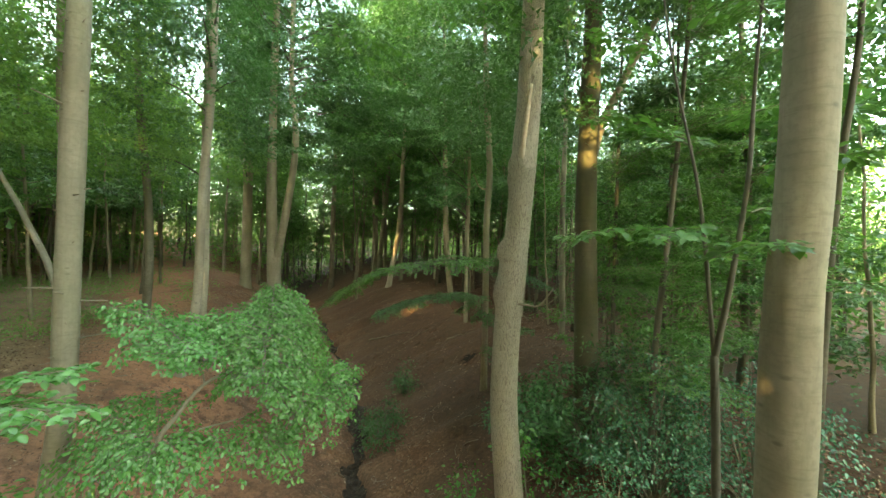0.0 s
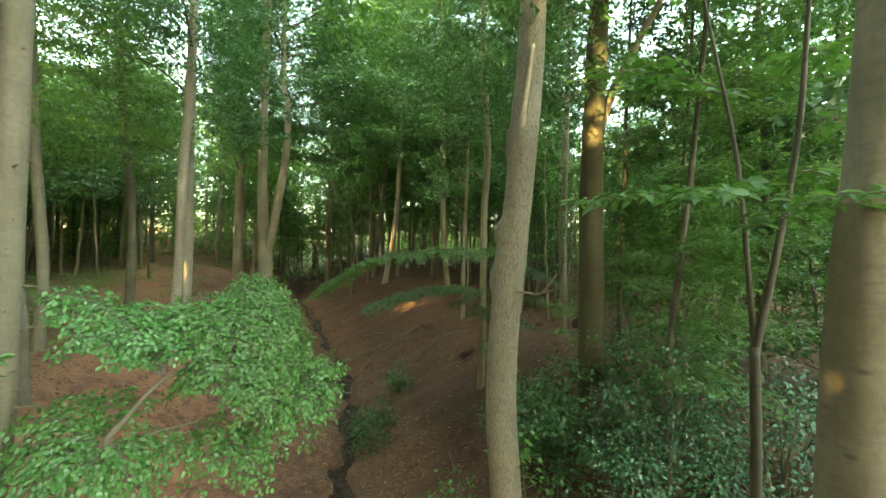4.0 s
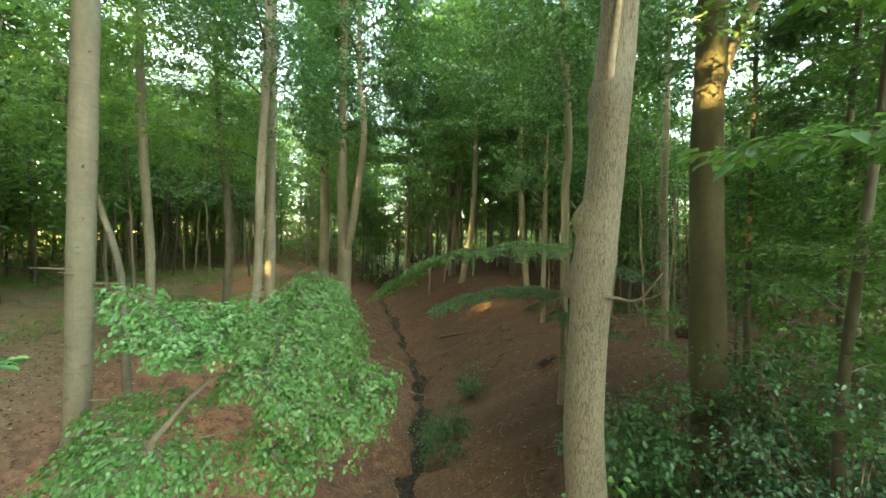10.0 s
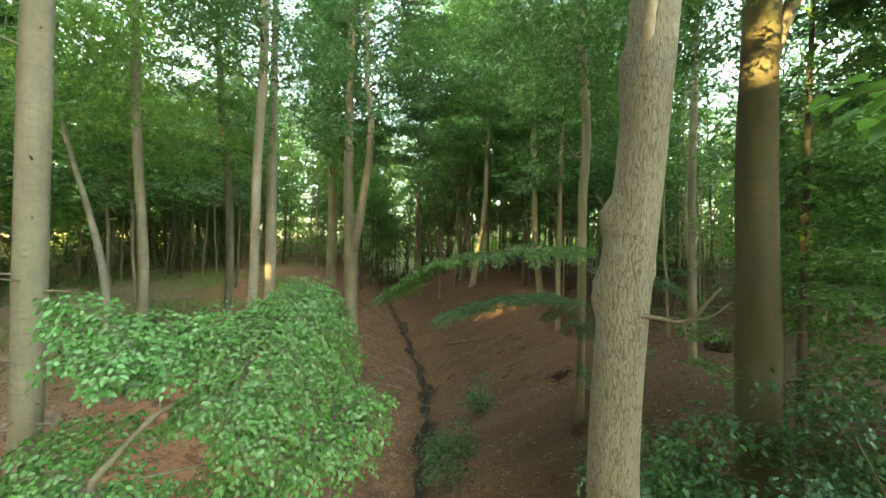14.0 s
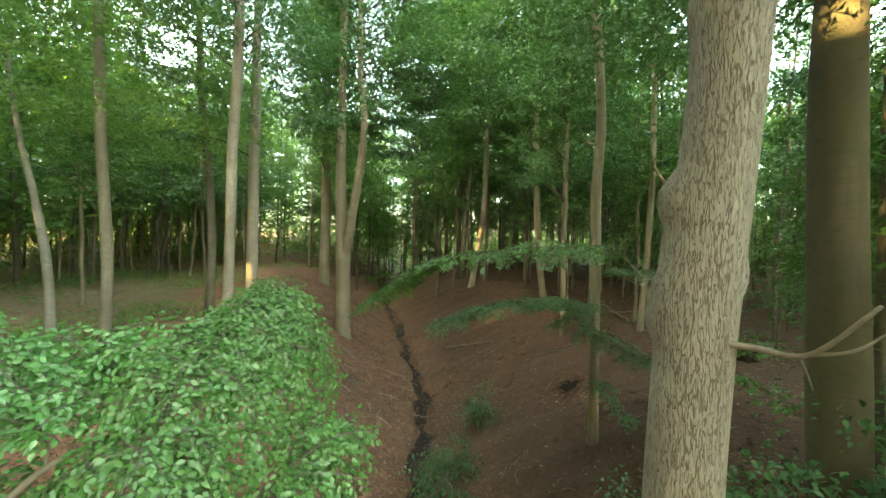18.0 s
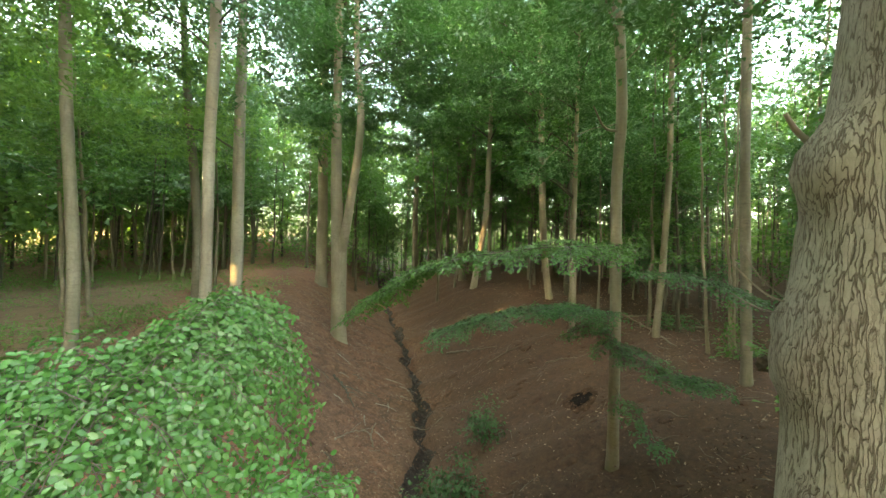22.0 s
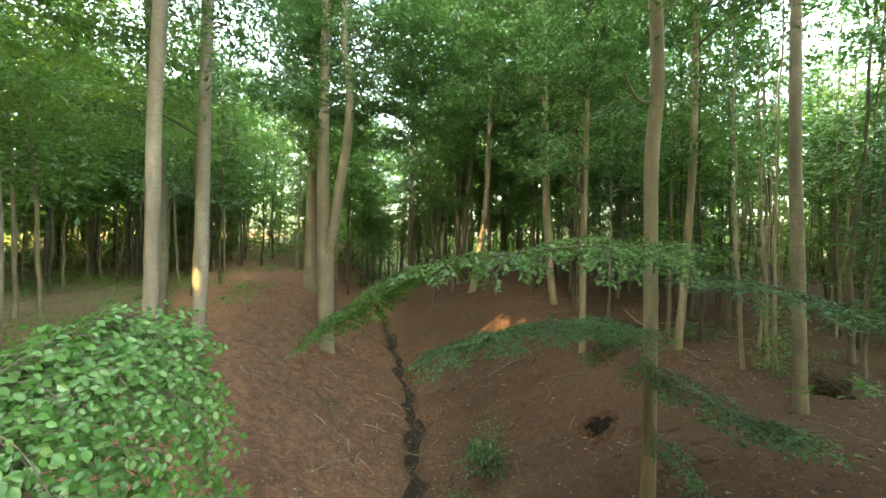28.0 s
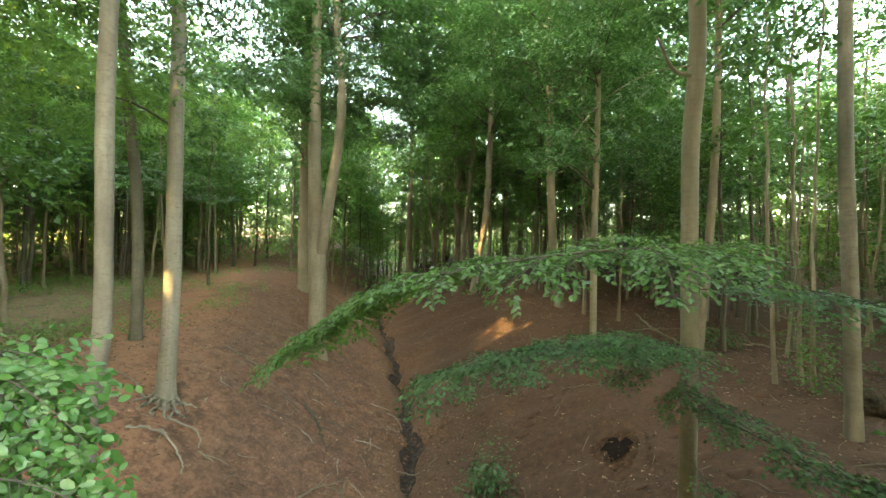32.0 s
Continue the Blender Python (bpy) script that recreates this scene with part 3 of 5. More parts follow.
# burls of the oak: height, turn, size, reach
OAK_KNOTS = ((5.06, 3.0, 0.13, 0.06), (5.1, 2.6, 0.05, 0.035), (4.97, 2.85, 0.04, 0.03), (5.12, 2.95, 0.035, 0.03), (5.0, 3.55, 0.045, 0.03), (5.08, 3.7, 0.04, 0.025), (4.38, 2.7, 0.04, 0.025), (4.24, 3.25, 0.045, 0.03), (4.33, 3.5, 0.04, 0.025), (4.15, 2.75, 0.05, 0.025), (5.14, 3.35, 0.08, 0.035), (4.99, 3.3, 0.07, 0.04), (5.02, 2.75, 0.08, 0.035), (5.17, 3.1, 0.05, 0.04), (4.93, 3.1, 0.06, 0.03), (4.46, 3.5, 0.12, 0.03), (4.3, 2.85, 0.16, 0.035),
             (4.2, 3.05, 0.12, 0.035), (4.42, 3.0, 0.08, 0.025), (4.1, 3.3, 0.07, 0.025), (4.52, 5.8, 0.08, 0.03), (4.2, 5.3, 0.07, 0.02), (3.62, 3.75, 0.1, 0.03), (3.66, 3.5, 0.05, 0.025), (6.6, 4.3, 0.22, 0.05), (6.62, 3.05, 0.14, 0.06),
             (4.75, 2.4, 0.26, 0.035), (4.3, 2.3, 0.3, 0.025), (6.35, 3.0, 0.1, 0.04), (6.3, 3.6, 0.3, 0.025), (7.1, 3.8, 0.3, 0.03))


GROUP_NEAR = "tall trees along the valley"
AXES = {}


def tall_tree(name, label, axis, material, seed, total=19.0, crown_from=9.0, crown_r=3.0, clumps=60, per=55, leaf=0.16,
              flare=0.35, sides=20, rough=0.03, knots=(), leaf_mat=None, segs=44, limbs=True):
    """A grown tree along its axis, a few places (x, y, z, girth radius) of the stem; crown of clumps on limbs above crown_from."""
    rng = np.random.RandomState(seed)
    q = np.array(axis, float)
    down = (q[0] - q[1]) / (q[1, 2] - q[0, 2])
    x, y = q[0, :2]
    z0 = gz(x, y)
    for _ in range(3):
        x, y = q[0, :2] + down[:2] * (q[0, 2] - z0)
        z0 = gz(x, y)
    z0 -= 0.1 + 0.55 * q[0, 3]
    up = (q[-1] - q[-2]) / (q[-1, 2] - q[-2, 2]) * 0.6
    top = np.array([*(q[-1, :2] + up[:2] * (z0 + total - q[-1, 2])), z0 + total, 0.25 * q[0, 3]])
    q = curve_points(np.vstack([[x, y, z0, q[0, 3] * 1.03], q, top]), 160)
    tree = thing(name, (x, y, z0), label, "tree", GROUP_NEAR)
    hs = np.linspace(0, 1, segs) ** 1.15 * total
    at = [np.interp(hs + z0, q[:, 2], q[:, k]) for k in (0, 1, 3)]
    line = np.stack([at[0] - x, at[1] - y, hs], 1)
    rad = at[2]
    AXES[tree.name] = (hs, line, rad)
    knots = [(z - z0, a, w, out) for z, a, w, out in knots]
    part("trunk", trunk_mesh("trunk", line, rad, material, rng, sides, rough, flare, knots), tree)
    leafy = Soup()
    cs, rs = [], []
    for k in range(clumps):
        f = rng.uniform(0, 1) ** 0.8
        h = crown_from + (total - crown_from) * f
        a = rng.uniform(0, 2 * pi)
        reach = crown_r * (1 - 0.55 * f) * rng.uniform(0.25, 1.0)
        base = np.array([np.interp(h - reach * 0.5, hs, line[:, 0]), np.interp(h - reach * 0.5, hs, line[:, 1]), max(0.85 * crown_from, h - reach * 0.5)])
        tip = base + np.array([cos(a) * reach, sin(a) * reach, reach * 0.45 + rng.uniform(-0.3, 0.3)])
        if k % 5 == 0 and limbs:
            one = Soup()
            mid = (base + tip) / 2 + np.array([0, 0, 0.12 * reach])
            r0 = 0.018 + 0.011 * reach
            one.tube(curve_points([base, mid, tip], 7), np.linspace(r0, 0.01, 7), 6)
            part("limb", one.mesh("limb", BARK_DARK), tree)
        cs.append(tip)
        rs.append(rng.uniform(0.6, 1.1) * (0.35 + 0.2 * crown_r))
    cluster_leaves(leafy, cs, rs, per, leaf, rng, gaps=gaps_seen_from((x, y, z0)), lean=LIGHT_WAY)
    part("crown", leafy.mesh("crown", leaf_mat or LEAF_BEECH), tree, kind="stuff")
    return tree


# the oak with burls
OAK = tall_tree("oak_tree", "stout oak with furrowed grey-brown bark, burls and a dead side branch",
                ((1.31, 7.05, 0.7, 0.252), (1.185, 7.02, 2.3, 0.246), (1.235, 6.99, 4.0, 0.238), (1.38, 6.96, 5.7, 0.229), (1.494, 6.93, 7.4, 0.22), (1.537, 6.9, 9.0, 0.205)),
                BARK_OAK, 11, 17, 10.0, 3.4, 85, 110, sides=72, segs=190, rough=0.018, flare=0.25, limbs=False, knots=OAK_KNOTS)
MOSSY = tall_tree("beech_tree", "tall mossy brown beech trunk with small patches of low sunlight", ((3.544, 9.28, 2.5, 0.27), (3.49, 9.28, 5.0, 0.254), (3.48, 9.28, 7.3, 0.238), (3.542, 9.27, 10.6, 0.217)),
                  BARK_MOSSY, 12, 20, 7.8, 4.8, 230, 110, leaf_mat=LEAF_DARK, sides=32, limbs=False)
tall_tree("beech_tree", "smooth grey-beige beech trunk rising from the slope", ((3.185, 3.505, 3.0, 0.224), (3.116, 3.38, 4.6, 0.207), (3.078, 3.18, 7.1, 0.182)), BARK_BEECH, 13, 19, 11.0, 3.6, 30, 90, sides=40, segs=70)
PALE = tall_tree("beech_tree", "pale beige trunk with short dead twig stubs", ((-6.644, 6.563, 0.8, 0.178), (-6.47, 6.55, 2.4, 0.176), (-6.435, 6.53, 4.9, 0.175), (-6.397, 6.513, 7.3, 0.173), (-6.348, 6.5, 9.0, 0.165)),
                 BARK_BEECH, 14, 18, 10.5, 3.4, 30, 110, sides=28, segs=70)
tall_tree("beech_tree", "slender pale trunk, sunlit low down, on the leafy plateau",
          ((-12.379, 12.662, 1.5, 0.15), (-12.35, 12.69, 3.7, 0.146), (-12.559, 12.72, 5.8, 0.145), (-12.816, 12.75, 8.0, 0.145), (-13.0, 12.78, 10.2, 0.14)), BARK_BEECH, 15, 18, 6.6, 5.0, 240, 120, leaf_mat=LEAF_BRIGHT, limbs=False)
tall_tree("beech_tree", "thin dark trunk with a slight lean on the leafy plateau",
          ((-14.15, 18.18, 1.3, 0.189), (-13.946, 18.05, 4.1, 0.179), (-13.968, 17.92, 6.9, 0.169), (-14.185, 17.8, 9.6, 0.16), (-14.4, 17.7, 12.4, 0.14)), BARK_THIN, 16, 19, 7.2, 4.8, 130, 110, leaf_mat=LEAF_BRIGHT, limbs=False)
tall_tree("beech_tree", "pale slender beech trunk, slightly bowed, at the edge of the bank",
          ((-9.137, 13.38, 0.7, 0.155), (-8.579, 13.27, 2.9, 0.148), (-8.423, 13.16, 5.1, 0.142), (-8.304, 13.06, 7.3, 0.135), (-8.085, 12.95, 9.5, 0.129), (-7.95, 12.84, 11.7, 0.12)), BARK_PALE, 17, 18, 8.5, 3.8, 80, 115, flare=0.5,
          leaf_mat=LEAF_DARK, segs=60)
tall_tree("beech_tree", "pale beech trunk with bare roots spread over the bank",
          ((-10.12, 15.91, 1.0, 0.202), (-10.043, 15.96, 3.4, 0.194), (-10.087, 16.01, 5.7, 0.186), (-10.129, 16.06, 8.0, 0.178), (-10.2, 16.16, 12.0, 0.161)), BARK_PALE, 18, 19, 8.2, 4.0, 80, 120, flare=0.9, segs=60, leaf_mat=LEAF_DARK)
tall_tree("beech_tree", "grey trunk standing close behind the forked beech", ((-15.755, 30.45, 2.3, 0.4), (-15.76, 30.45, 7.7, 0.366), (-15.84, 30.45, 15.7, 0.3)), BARK_BEECH, 19, 26, 7.5, 4.4, 200, 95, leaf=0.22)
SLIM = tall_tree("beech_tree", "slim grey-brown trunk with a broken side stub on the slope",
                 ((1.628, 14.095, 1.0, 0.12), (1.624, 14.1, 3.1, 0.117), (1.6, 14.11, 5.1, 0.115), (1.6, 14.115, 6.4, 0.114), (1.67, 14.12, 7.6, 0.113), (1.64, 14.125, 8.8, 0.111), (1.47, 14.14, 11.3, 0.11)),
                 BARK_BEECH, 20, 17, 8.0, 3.6, 80, 115, flare=0.3, limbs=False, leaf_mat=LEAF_DARK, segs=60)
tall_tree("beech_tree", "thin brown trunk with peeling pale bark at its foot", ((5.263, 16.56, 1.5, 0.124), (5.29, 16.75, 4.2, 0.12), (5.297, 16.93, 7.0, 0.114), (5.41, 17.17, 10.6, 0.108)), BARK_THIN, 21, 18, 10.5, 3.6, 110, 100, leaf_mat=LEAF_DARK)
tall_tree("beech_tree", "thin curved pale stem among the young trees", ((4.45, 21.3, 2.0, 0.12), (4.62, 21.3, 4.3, 0.115), (4.75, 21.2, 7.8, 0.11), (4.7, 21.0, 10.5, 0.1)), BARK_BEECH, 22, 20, 10.5, 4.0, 150, 100, leaf=0.2, leaf_mat=LEAF_DARK)
tall_tree("beech_tree", "short-crowned beech on the brow of the far slope", ((0.74, 28.6, 1.3, 0.2), (0.54, 28.6, 2.7, 0.2), (0.3, 28.6, 5.0, 0.2), (0.1, 28.6, 9.0, 0.19)), BARK_BEECH, 23, 26, 10.5, 6.4, 290, 100, leaf=0.23, leaf_mat=LEAF_DARK)
tall_tree("beech_tree", "thin sunlit stem on the brow of the far slope", ((1.38, 21.87, 2.7, 0.113), (1.36, 21.87, 5.0, 0.11), (1.4, 21.87, 8.0, 0.1)), BARK_BEECH, 24, 15, 7.0, 3.4, 110, 100, leaf=0.18, leaf_mat=LEAF_DARK)
tall_tree("beech_tree", "distant trunk lit golden by the low sun", ((-4.5, 33.2, 3.0, 0.23), (-4.15, 33.2, 5.2, 0.22), (-3.85, 33.2, 7.4, 0.21), (-3.7, 33.2, 12.0, 0.18)), BARK_PALE, 25, 28, 12.0, 6.8, 260, 95, leaf=0.25, leaf_mat=LEAF_DARK)
tall_tree("beech_tree", "distant reddish trunk at the head of the ditch", ((-12.1, 41.5, 3.0, 0.27), (-12.1, 41.5, 8.0, 0.25), (-12.0, 41.5, 14.0, 0.2)), BARK_THIN, 26, 29, 11.0, 6.2, 200, 90, leaf=0.26)


def forked_tree():
    rng = np.random.RandomState(31)
    x, y = -10.46, 23.74
    z0 = gz(x, y) - 0.5
    tree = thing("forked_beech_tree", (x, y, z0), "large grey beech forking into two tall stems at the bank", "tree", GROUP_NEAR)
    zf = 5.0 - z0
    hs = np.linspace(0, zf, 26)
    line = np.stack([-0.09 * hs / zf, 0.0 * hs, hs], 1)
    part("trunk", trunk_mesh("trunk", line, np.linspace(0.4, 0.42, 26), BARK_BEECH, rng, 24, 0.03, 0.4), tree)
    a = curve_points([(-0.17, 0.0, zf - 0.9), (-0.36, 0.03, zf + 3.5), (-0.4, 0.03, zf + 7.0), (-0.37, 0.0, zf + 12), (-0.2, -0.2, zf + 22)], 48)
    part("stem", trunk_mesh("stem", a, np.linspace(0.33, 0.17, 48), BARK_BEECH, rng, 20, 0.03), tree)
    b = curve_points([(0.12, -0.1, zf - 0.6), (0.5, -0.3, zf + 0.9), (0.82, -0.4, zf + 2.7), (1.1, -0.4, zf + 4.5), (1.24, -0.4, zf + 6.4), (1.15, -0.4, zf + 8.3), (0.85, -0.3, zf + 10.2), (0.8, -0.2, zf + 20)], 48)
    part("stem", trunk_mesh("stem", b, np.linspace(0.26, 0.13, 48), BARK_BEECH, rng, 20, 0.03), tree)
    leafy = Soup()
    cs, rs = [], []
    for k in range(460):
        src = a if k % 2 else b
        h = 0.47 + 0.53 * rng.uniform(0, 1) ** 0.85
        zc = zf + 21.0 * (0.62 * h + 0.38 * h * h) - 3.0
        p = np.array([np.interp(zc, src[:, 2], src[:, 0]), np.interp(zc, src[:, 2], src[:, 1]), zc])
        ang, reach = rng.uniform(0, 6.28), rng.uniform(0.3, 1) ** 0.6 * 6.6 * (1.2 - 0.45 * h)
        if cos(ang) < -0.2:
            reach *= 0.6
        if sin(ang) < -0.4 and h < 0.8 and k % 3:
            ang = -ang
        tip = p + np.array([cos(ang) * reach, sin(ang) * reach, reach * rng.uniform(0.0, 0.5)])
        if k % 8 == 0 and zc > zf + 7.5:
            one = Soup()
            bow = np.array([rng.normal(0, 0.08), rng.normal(0, 0.08), 0.12]) * reach
            one.tube(curve_points([p, (p * 2 + tip) / 3 + bow, (p + tip * 2) / 3 + bow * 0.3, tip], 12), np.linspace(0.02 + 0.007 * reach, 0.006, 12), 7)
            part("limb", one.mesh("limb", BARK_DARK), tree)
        cs.append(tip)
        rs.append(rng.uniform(0.7, 1.2))
    cluster_leaves(leafy, cs, rs, 95, 0.25, rng, gaps=gaps_seen_from((x, y, z0)), lean=LIGHT_WAY)
    part("crown", leafy.mesh("crown", LEAF_DARK), tree, kind="stuff")


forked_tree()


# ---- the wood round about: pole-stage trees in a few shapes, copied ----
G_POLE, G_YOUNG, G_STEM = "pole trees of the wood", "young leafy trees of the wood", "bare thin stems of the wood"
KIND_NAMES = {G_POLE: "woodland_tree", G_YOUNG: "young_beech_tree", G_STEM: "thin_stemmed_tree"}


def pole_tree(label, seed, total, r_foot, crown_from, crown_r, clumps, per, leaf, bark, leaf_mat, group):
    rng = np.random.RandomState(seed)
    tree = thing(KIND_NAMES[group], (0, 0, -500), label, "tree", group)
    hs = np.linspace(0, total, 16)
    wob = np.cumsum(rng.normal(0, 0.05, (16, 2)), 0) * 0.8
    line = np.column_stack([wob, hs])
    line[0, :2] = 0
    trunk = Soup()
    trunk.tube(line, r_foot * (1 - 0.8 * (hs / total)) * (1 + 0.4 * np.exp(-hs / 0.3)), 9, 0.05, rng)
    part("trunk", trunk.mesh("trunk", bark), tree)
    limbs, leafy = Soup(), Soup()
    cs, rs = [], []
    for k in range(clumps):
        f = rng.uniform(0, 1)
        h = crown_from + (total - crown_from) * f
        i = min(int(h / total * 15), 15)
        ang = rng.uniform(0, 6.28)
        reach = crown_r * rng.uniform(0.15, 1.0) * (1 - 0.5 * f)
        p = line[i] * [1, 1, 0] + [0, 0, max(h - 0.4 * reach, 1.0)]
        tip = p + np.array([cos(ang) * reach, sin(ang) * reach, 0.4 * reach])
        if k % 2 == 0:
            limbs.tube([p, (p + tip) / 2 + [0, 0, 0.06 * reach], tip], [0.012 + 0.008 * reach, 0.012, 0.006], 4)
        cs.append(tip)
        rs.append(rng.uniform(0.5, 1.0))
    for k in range(9):
        h = rng.uniform(1.2, crown_from)
        ang, reach = rng.uniform(0, 6.28), rng.uniform(0.3, 1.3)
        p = np.array([np.interp(h, hs, line[:, 0]), np.interp(h, hs, line[:, 1]), h])
        limbs.tube([p, p + [cos(ang) * reach, sin(ang) * reach, rng.uniform(0.1, 0.7) * reach]], [0.011, 0.004], 4)
    cluster_leaves(leafy, cs, rs, per, leaf, rng)
    part("branching", limbs.mesh("branching", bark), tree, kind="stuff")
    part("crown", leafy.mesh("crown", leaf_mat), tree, kind="stuff")
    return tree


POLES = [pole_tree("thin straight woodland tree with a high green crown", 41, 18, 0.12, 6.0, 3.2, 66, 50, 0.31, BARK_DARK, LEAF_DARK, G_POLE),
         pole_tree("slender dark woodland tree with a loose crown", 42, 16, 0.085, 5.0, 2.8, 58, 50, 0.3, BARK_THIN, LEAF_DARK, G_POLE),
         pole_tree("thin brown woodland tree with a tall leafy crown", 43, 19, 0.15, 5.5, 3.6, 72, 50, 0.32, BARK_THIN, LEAF_BEECH, G_POLE),
         pole_tree("thin dark stem with sparse leaves", 44, 14, 0.06, 4.5, 2.0, 32, 42, 0.28, BARK_DARK, LEAF_DARK, G_POLE)]
YOUNG = [pole_tree("young beech leafy almost to the ground", 51, 9.5, 0.06, 1.4, 2.4, 95, 50, 0.19, BARK_THIN, LEAF_DARK, G_YOUNG),
         pole_tree("young beech with layered light green foliage", 52, 8, 0.05, 1.2, 2.1, 80, 50, 0.18, BARK_THIN, LEAF_BEECH, G_YOUNG)]
WEST = [pole_tree("slender plateau tree with a green crown", 53, 17, 0.11, 7.5, 3.2, 58, 46, 0.29, BARK_THIN, LEAF_BEECH, G_POLE),
        pole_tree("thin grey plateau tree with loose green foliage", 54, 15, 0.09, 6.0, 2.8, 48, 46, 0.27, BARK_BEECH, LEAF_BEECH, G_POLE)]
SPARSE = [pole_tree("thin bare stem with a few light green leaves", 45, 15, 0.075, 3.0, 2.0, 36, 44, 0.24, BARK_DARK, LEAF_BEECH, G_POLE),
          pole_tree("slender brown stem with thin foliage", 46, 16, 0.1, 4.0, 2.4, 42, 44, 0.25, BARK_THIN, LEAF_BEECH, G_POLE)]
STEMS = [pole_tree("thin bare dark stem among the pole trees", 47, 15, 0.06, 6.0, 1.6, 9, 40, 0.26, BARK_DARK, LEAF_DARK, G_STEM),
         pole_tree("thin bare brown stem leaning a little", 48, 14, 0.075, 6.5, 1.6, 9, 40, 0.26, BARK_THIN, LEAF_DARK, G_STEM),
         pole_tree("thin bare pale stem in the wood", 49, 13, 0.05, 5.5, 1.4, 8, 40, 0.25, BARK_BEECH, LEAF_BEECH, G_STEM)]
TAKEN = [(1.10, 7.38), (3.56, 9.52), (3.08, 3.48), (-6.36, 6.35), (-12.25, 12.63), (-14.1, 18.14), (-8.55, 13.02), (-10.03, 15.86), (-15.93, 30.58),
         (1.63, 14.1), (5.26, 16.5), (4.4, 21.3), (0.74, 28.6), (1.38, 21.87), (-4.6, 33.2), (-12.1, 41.5), (-10.46, 23.74)]


def scatter(kinds, count, x0, x1, y0, y1, apart, seed, keep=None, sizes=(0.85, 1.15)):
    rng = np.random.RandomState(seed)
    made = tries = 0
    while made < count and tries < count * 60:
        tries += 1
        x, y = rng.uniform(x0, x1), rng.uniform(y0, y1)
        if keep and not keep(x, y):
            continue
        if any((x - a) ** 2 + (y - b) ** 2 < apart ** 2 for a, b in TAKEN):
            continue
        # trees are kept off the rays meant to light the far trunks
        if any(abs((x - g[0]) * sun_way.y - (y - g[1]) * sun_way.x) < 2.9 and g[1] - 26 < y < g[1] - 0.5 for g, r in SUN_GAPS if g[1] > 30):
            continue
        TAKEN.append((x, y))
        k = kinds[rng.randint(len(kinds))]
        s = rng.uniform(*sizes)
        m = pose(x, y, gz(x, y) - 0.08, rng.uniform(-3.5, 3.5), rng.uniform(-3.5, 3.5), rng.uniform(0, 360)) @ Matrix.Diagonal((s, s, s * rng.uniform(0.9, 1.1), 1))
        copy_thing(k, m)
        made += 1


def off_valley(x, y):
    return abs(x - float(ditch_x(y))) > 3.5


def left_wood(x, y):
    return x < -11 - 0.35 * max(0, y - 20) and x > -1.25 * y - 4 and not (y > 20 and abs(x + 0.72 * y - 2.2) < 3.0)


def open_glade(x, y):
    return 0.4 < (x + 0.5) / max(y - 7.2, 0.1) < 0.76 and y > 15


def right_wood(x, y):
    return not open_glade(x, y) and x > -0.12 * y + 5.0 and x < 1.0 * y + 3 and off_valley(x, y)


scatter(WEST, 46, -50, -11, 19, 52, 1.7, 61, left_wood, (0.8, 1.2))
scatter([POLES[1], SPARSE[0], SPARSE[1]] + STEMS[:2], 66, -18, 10, 28, 54, 1.3, 62, lambda x, y: x > float(ditch_x(y)) + 3.5, (1.0, 1.5))
scatter(POLES[1:3], 8, -9, 9, 36, 50, 1.3, 74, lambda x, y: x > float(ditch_x(y)) + 3, (1.6, 1.9))
scatter(SPARSE, 10, -30, -6, 36, 54, 1.5, 69, lambda x, y: y > 48 or x < float(ditch_x(y)) - 2.5, (1.2, 1.6))
scatter(SPARSE, 50, 4.5, 30, 18, 44, 1.15, 63, lambda x, y: right_wood(x, y) and x > -4 + 0.32 * y, (0.75, 1.1))
scatter(YOUNG, 12, 6, 20, 22, 40, 1.5, 64, right_wood)
scatter(YOUNG[1:], 9, -16, 12, 36, 54, 1.8, 65, lambda x, y: x > float(ditch_x(y)) + 4)
scatter(YOUNG[1:], 12, -50, -17, 26, 52, 2.5, 66, left_wood)
scatter(POLES[:3], 2, 7.5, 13, 10.5, 17, 1.3, 75, None, (1.15, 1.4))
scatter(POLES[:3] + YOUNG + YOUNG + STEMS + STEMS, 10, 5.2, 12.5, 5.5, 15.5, 1.1, 67, lambda x, y: x > 5.0 + 0.12 * (y - 6), (0.75, 1.05))
scatter(WEST, 8, -30, -15, 6, 19, 2.6, 70)
scatter(STEMS, 60, -14, 22, 21, 42, 0.7, 72, lambda x, y: x > float(ditch_x(y)) + 4.5 and x > 2.5 - 0.3 * (y - 21), (0.8, 1.2))
scatter(STEMS, 26, 5, 26, 17, 40, 1.0, 77, open_glade, (0.6, 1.1))
scatter(YOUNG, 15, 6, 26, 20, 40, 1.6, 79, open_glade, (0.8, 1.15))
scatter(WEST + YOUNG[1:], 10, -42, -20, 9, 32, 2.6, 80, lambda x, y: x < -9 - 0.6 * y or x < -26, (0.85, 1.2))
scatter(WEST[1:] + SPARSE, 26, -27, -8, 45, 62, 1.4, 84, None, (0.85, 1.15))
scatter(STEMS, 24, -40, -14, 22, 46, 0.8, 73, left_wood, (0.8, 1.2))


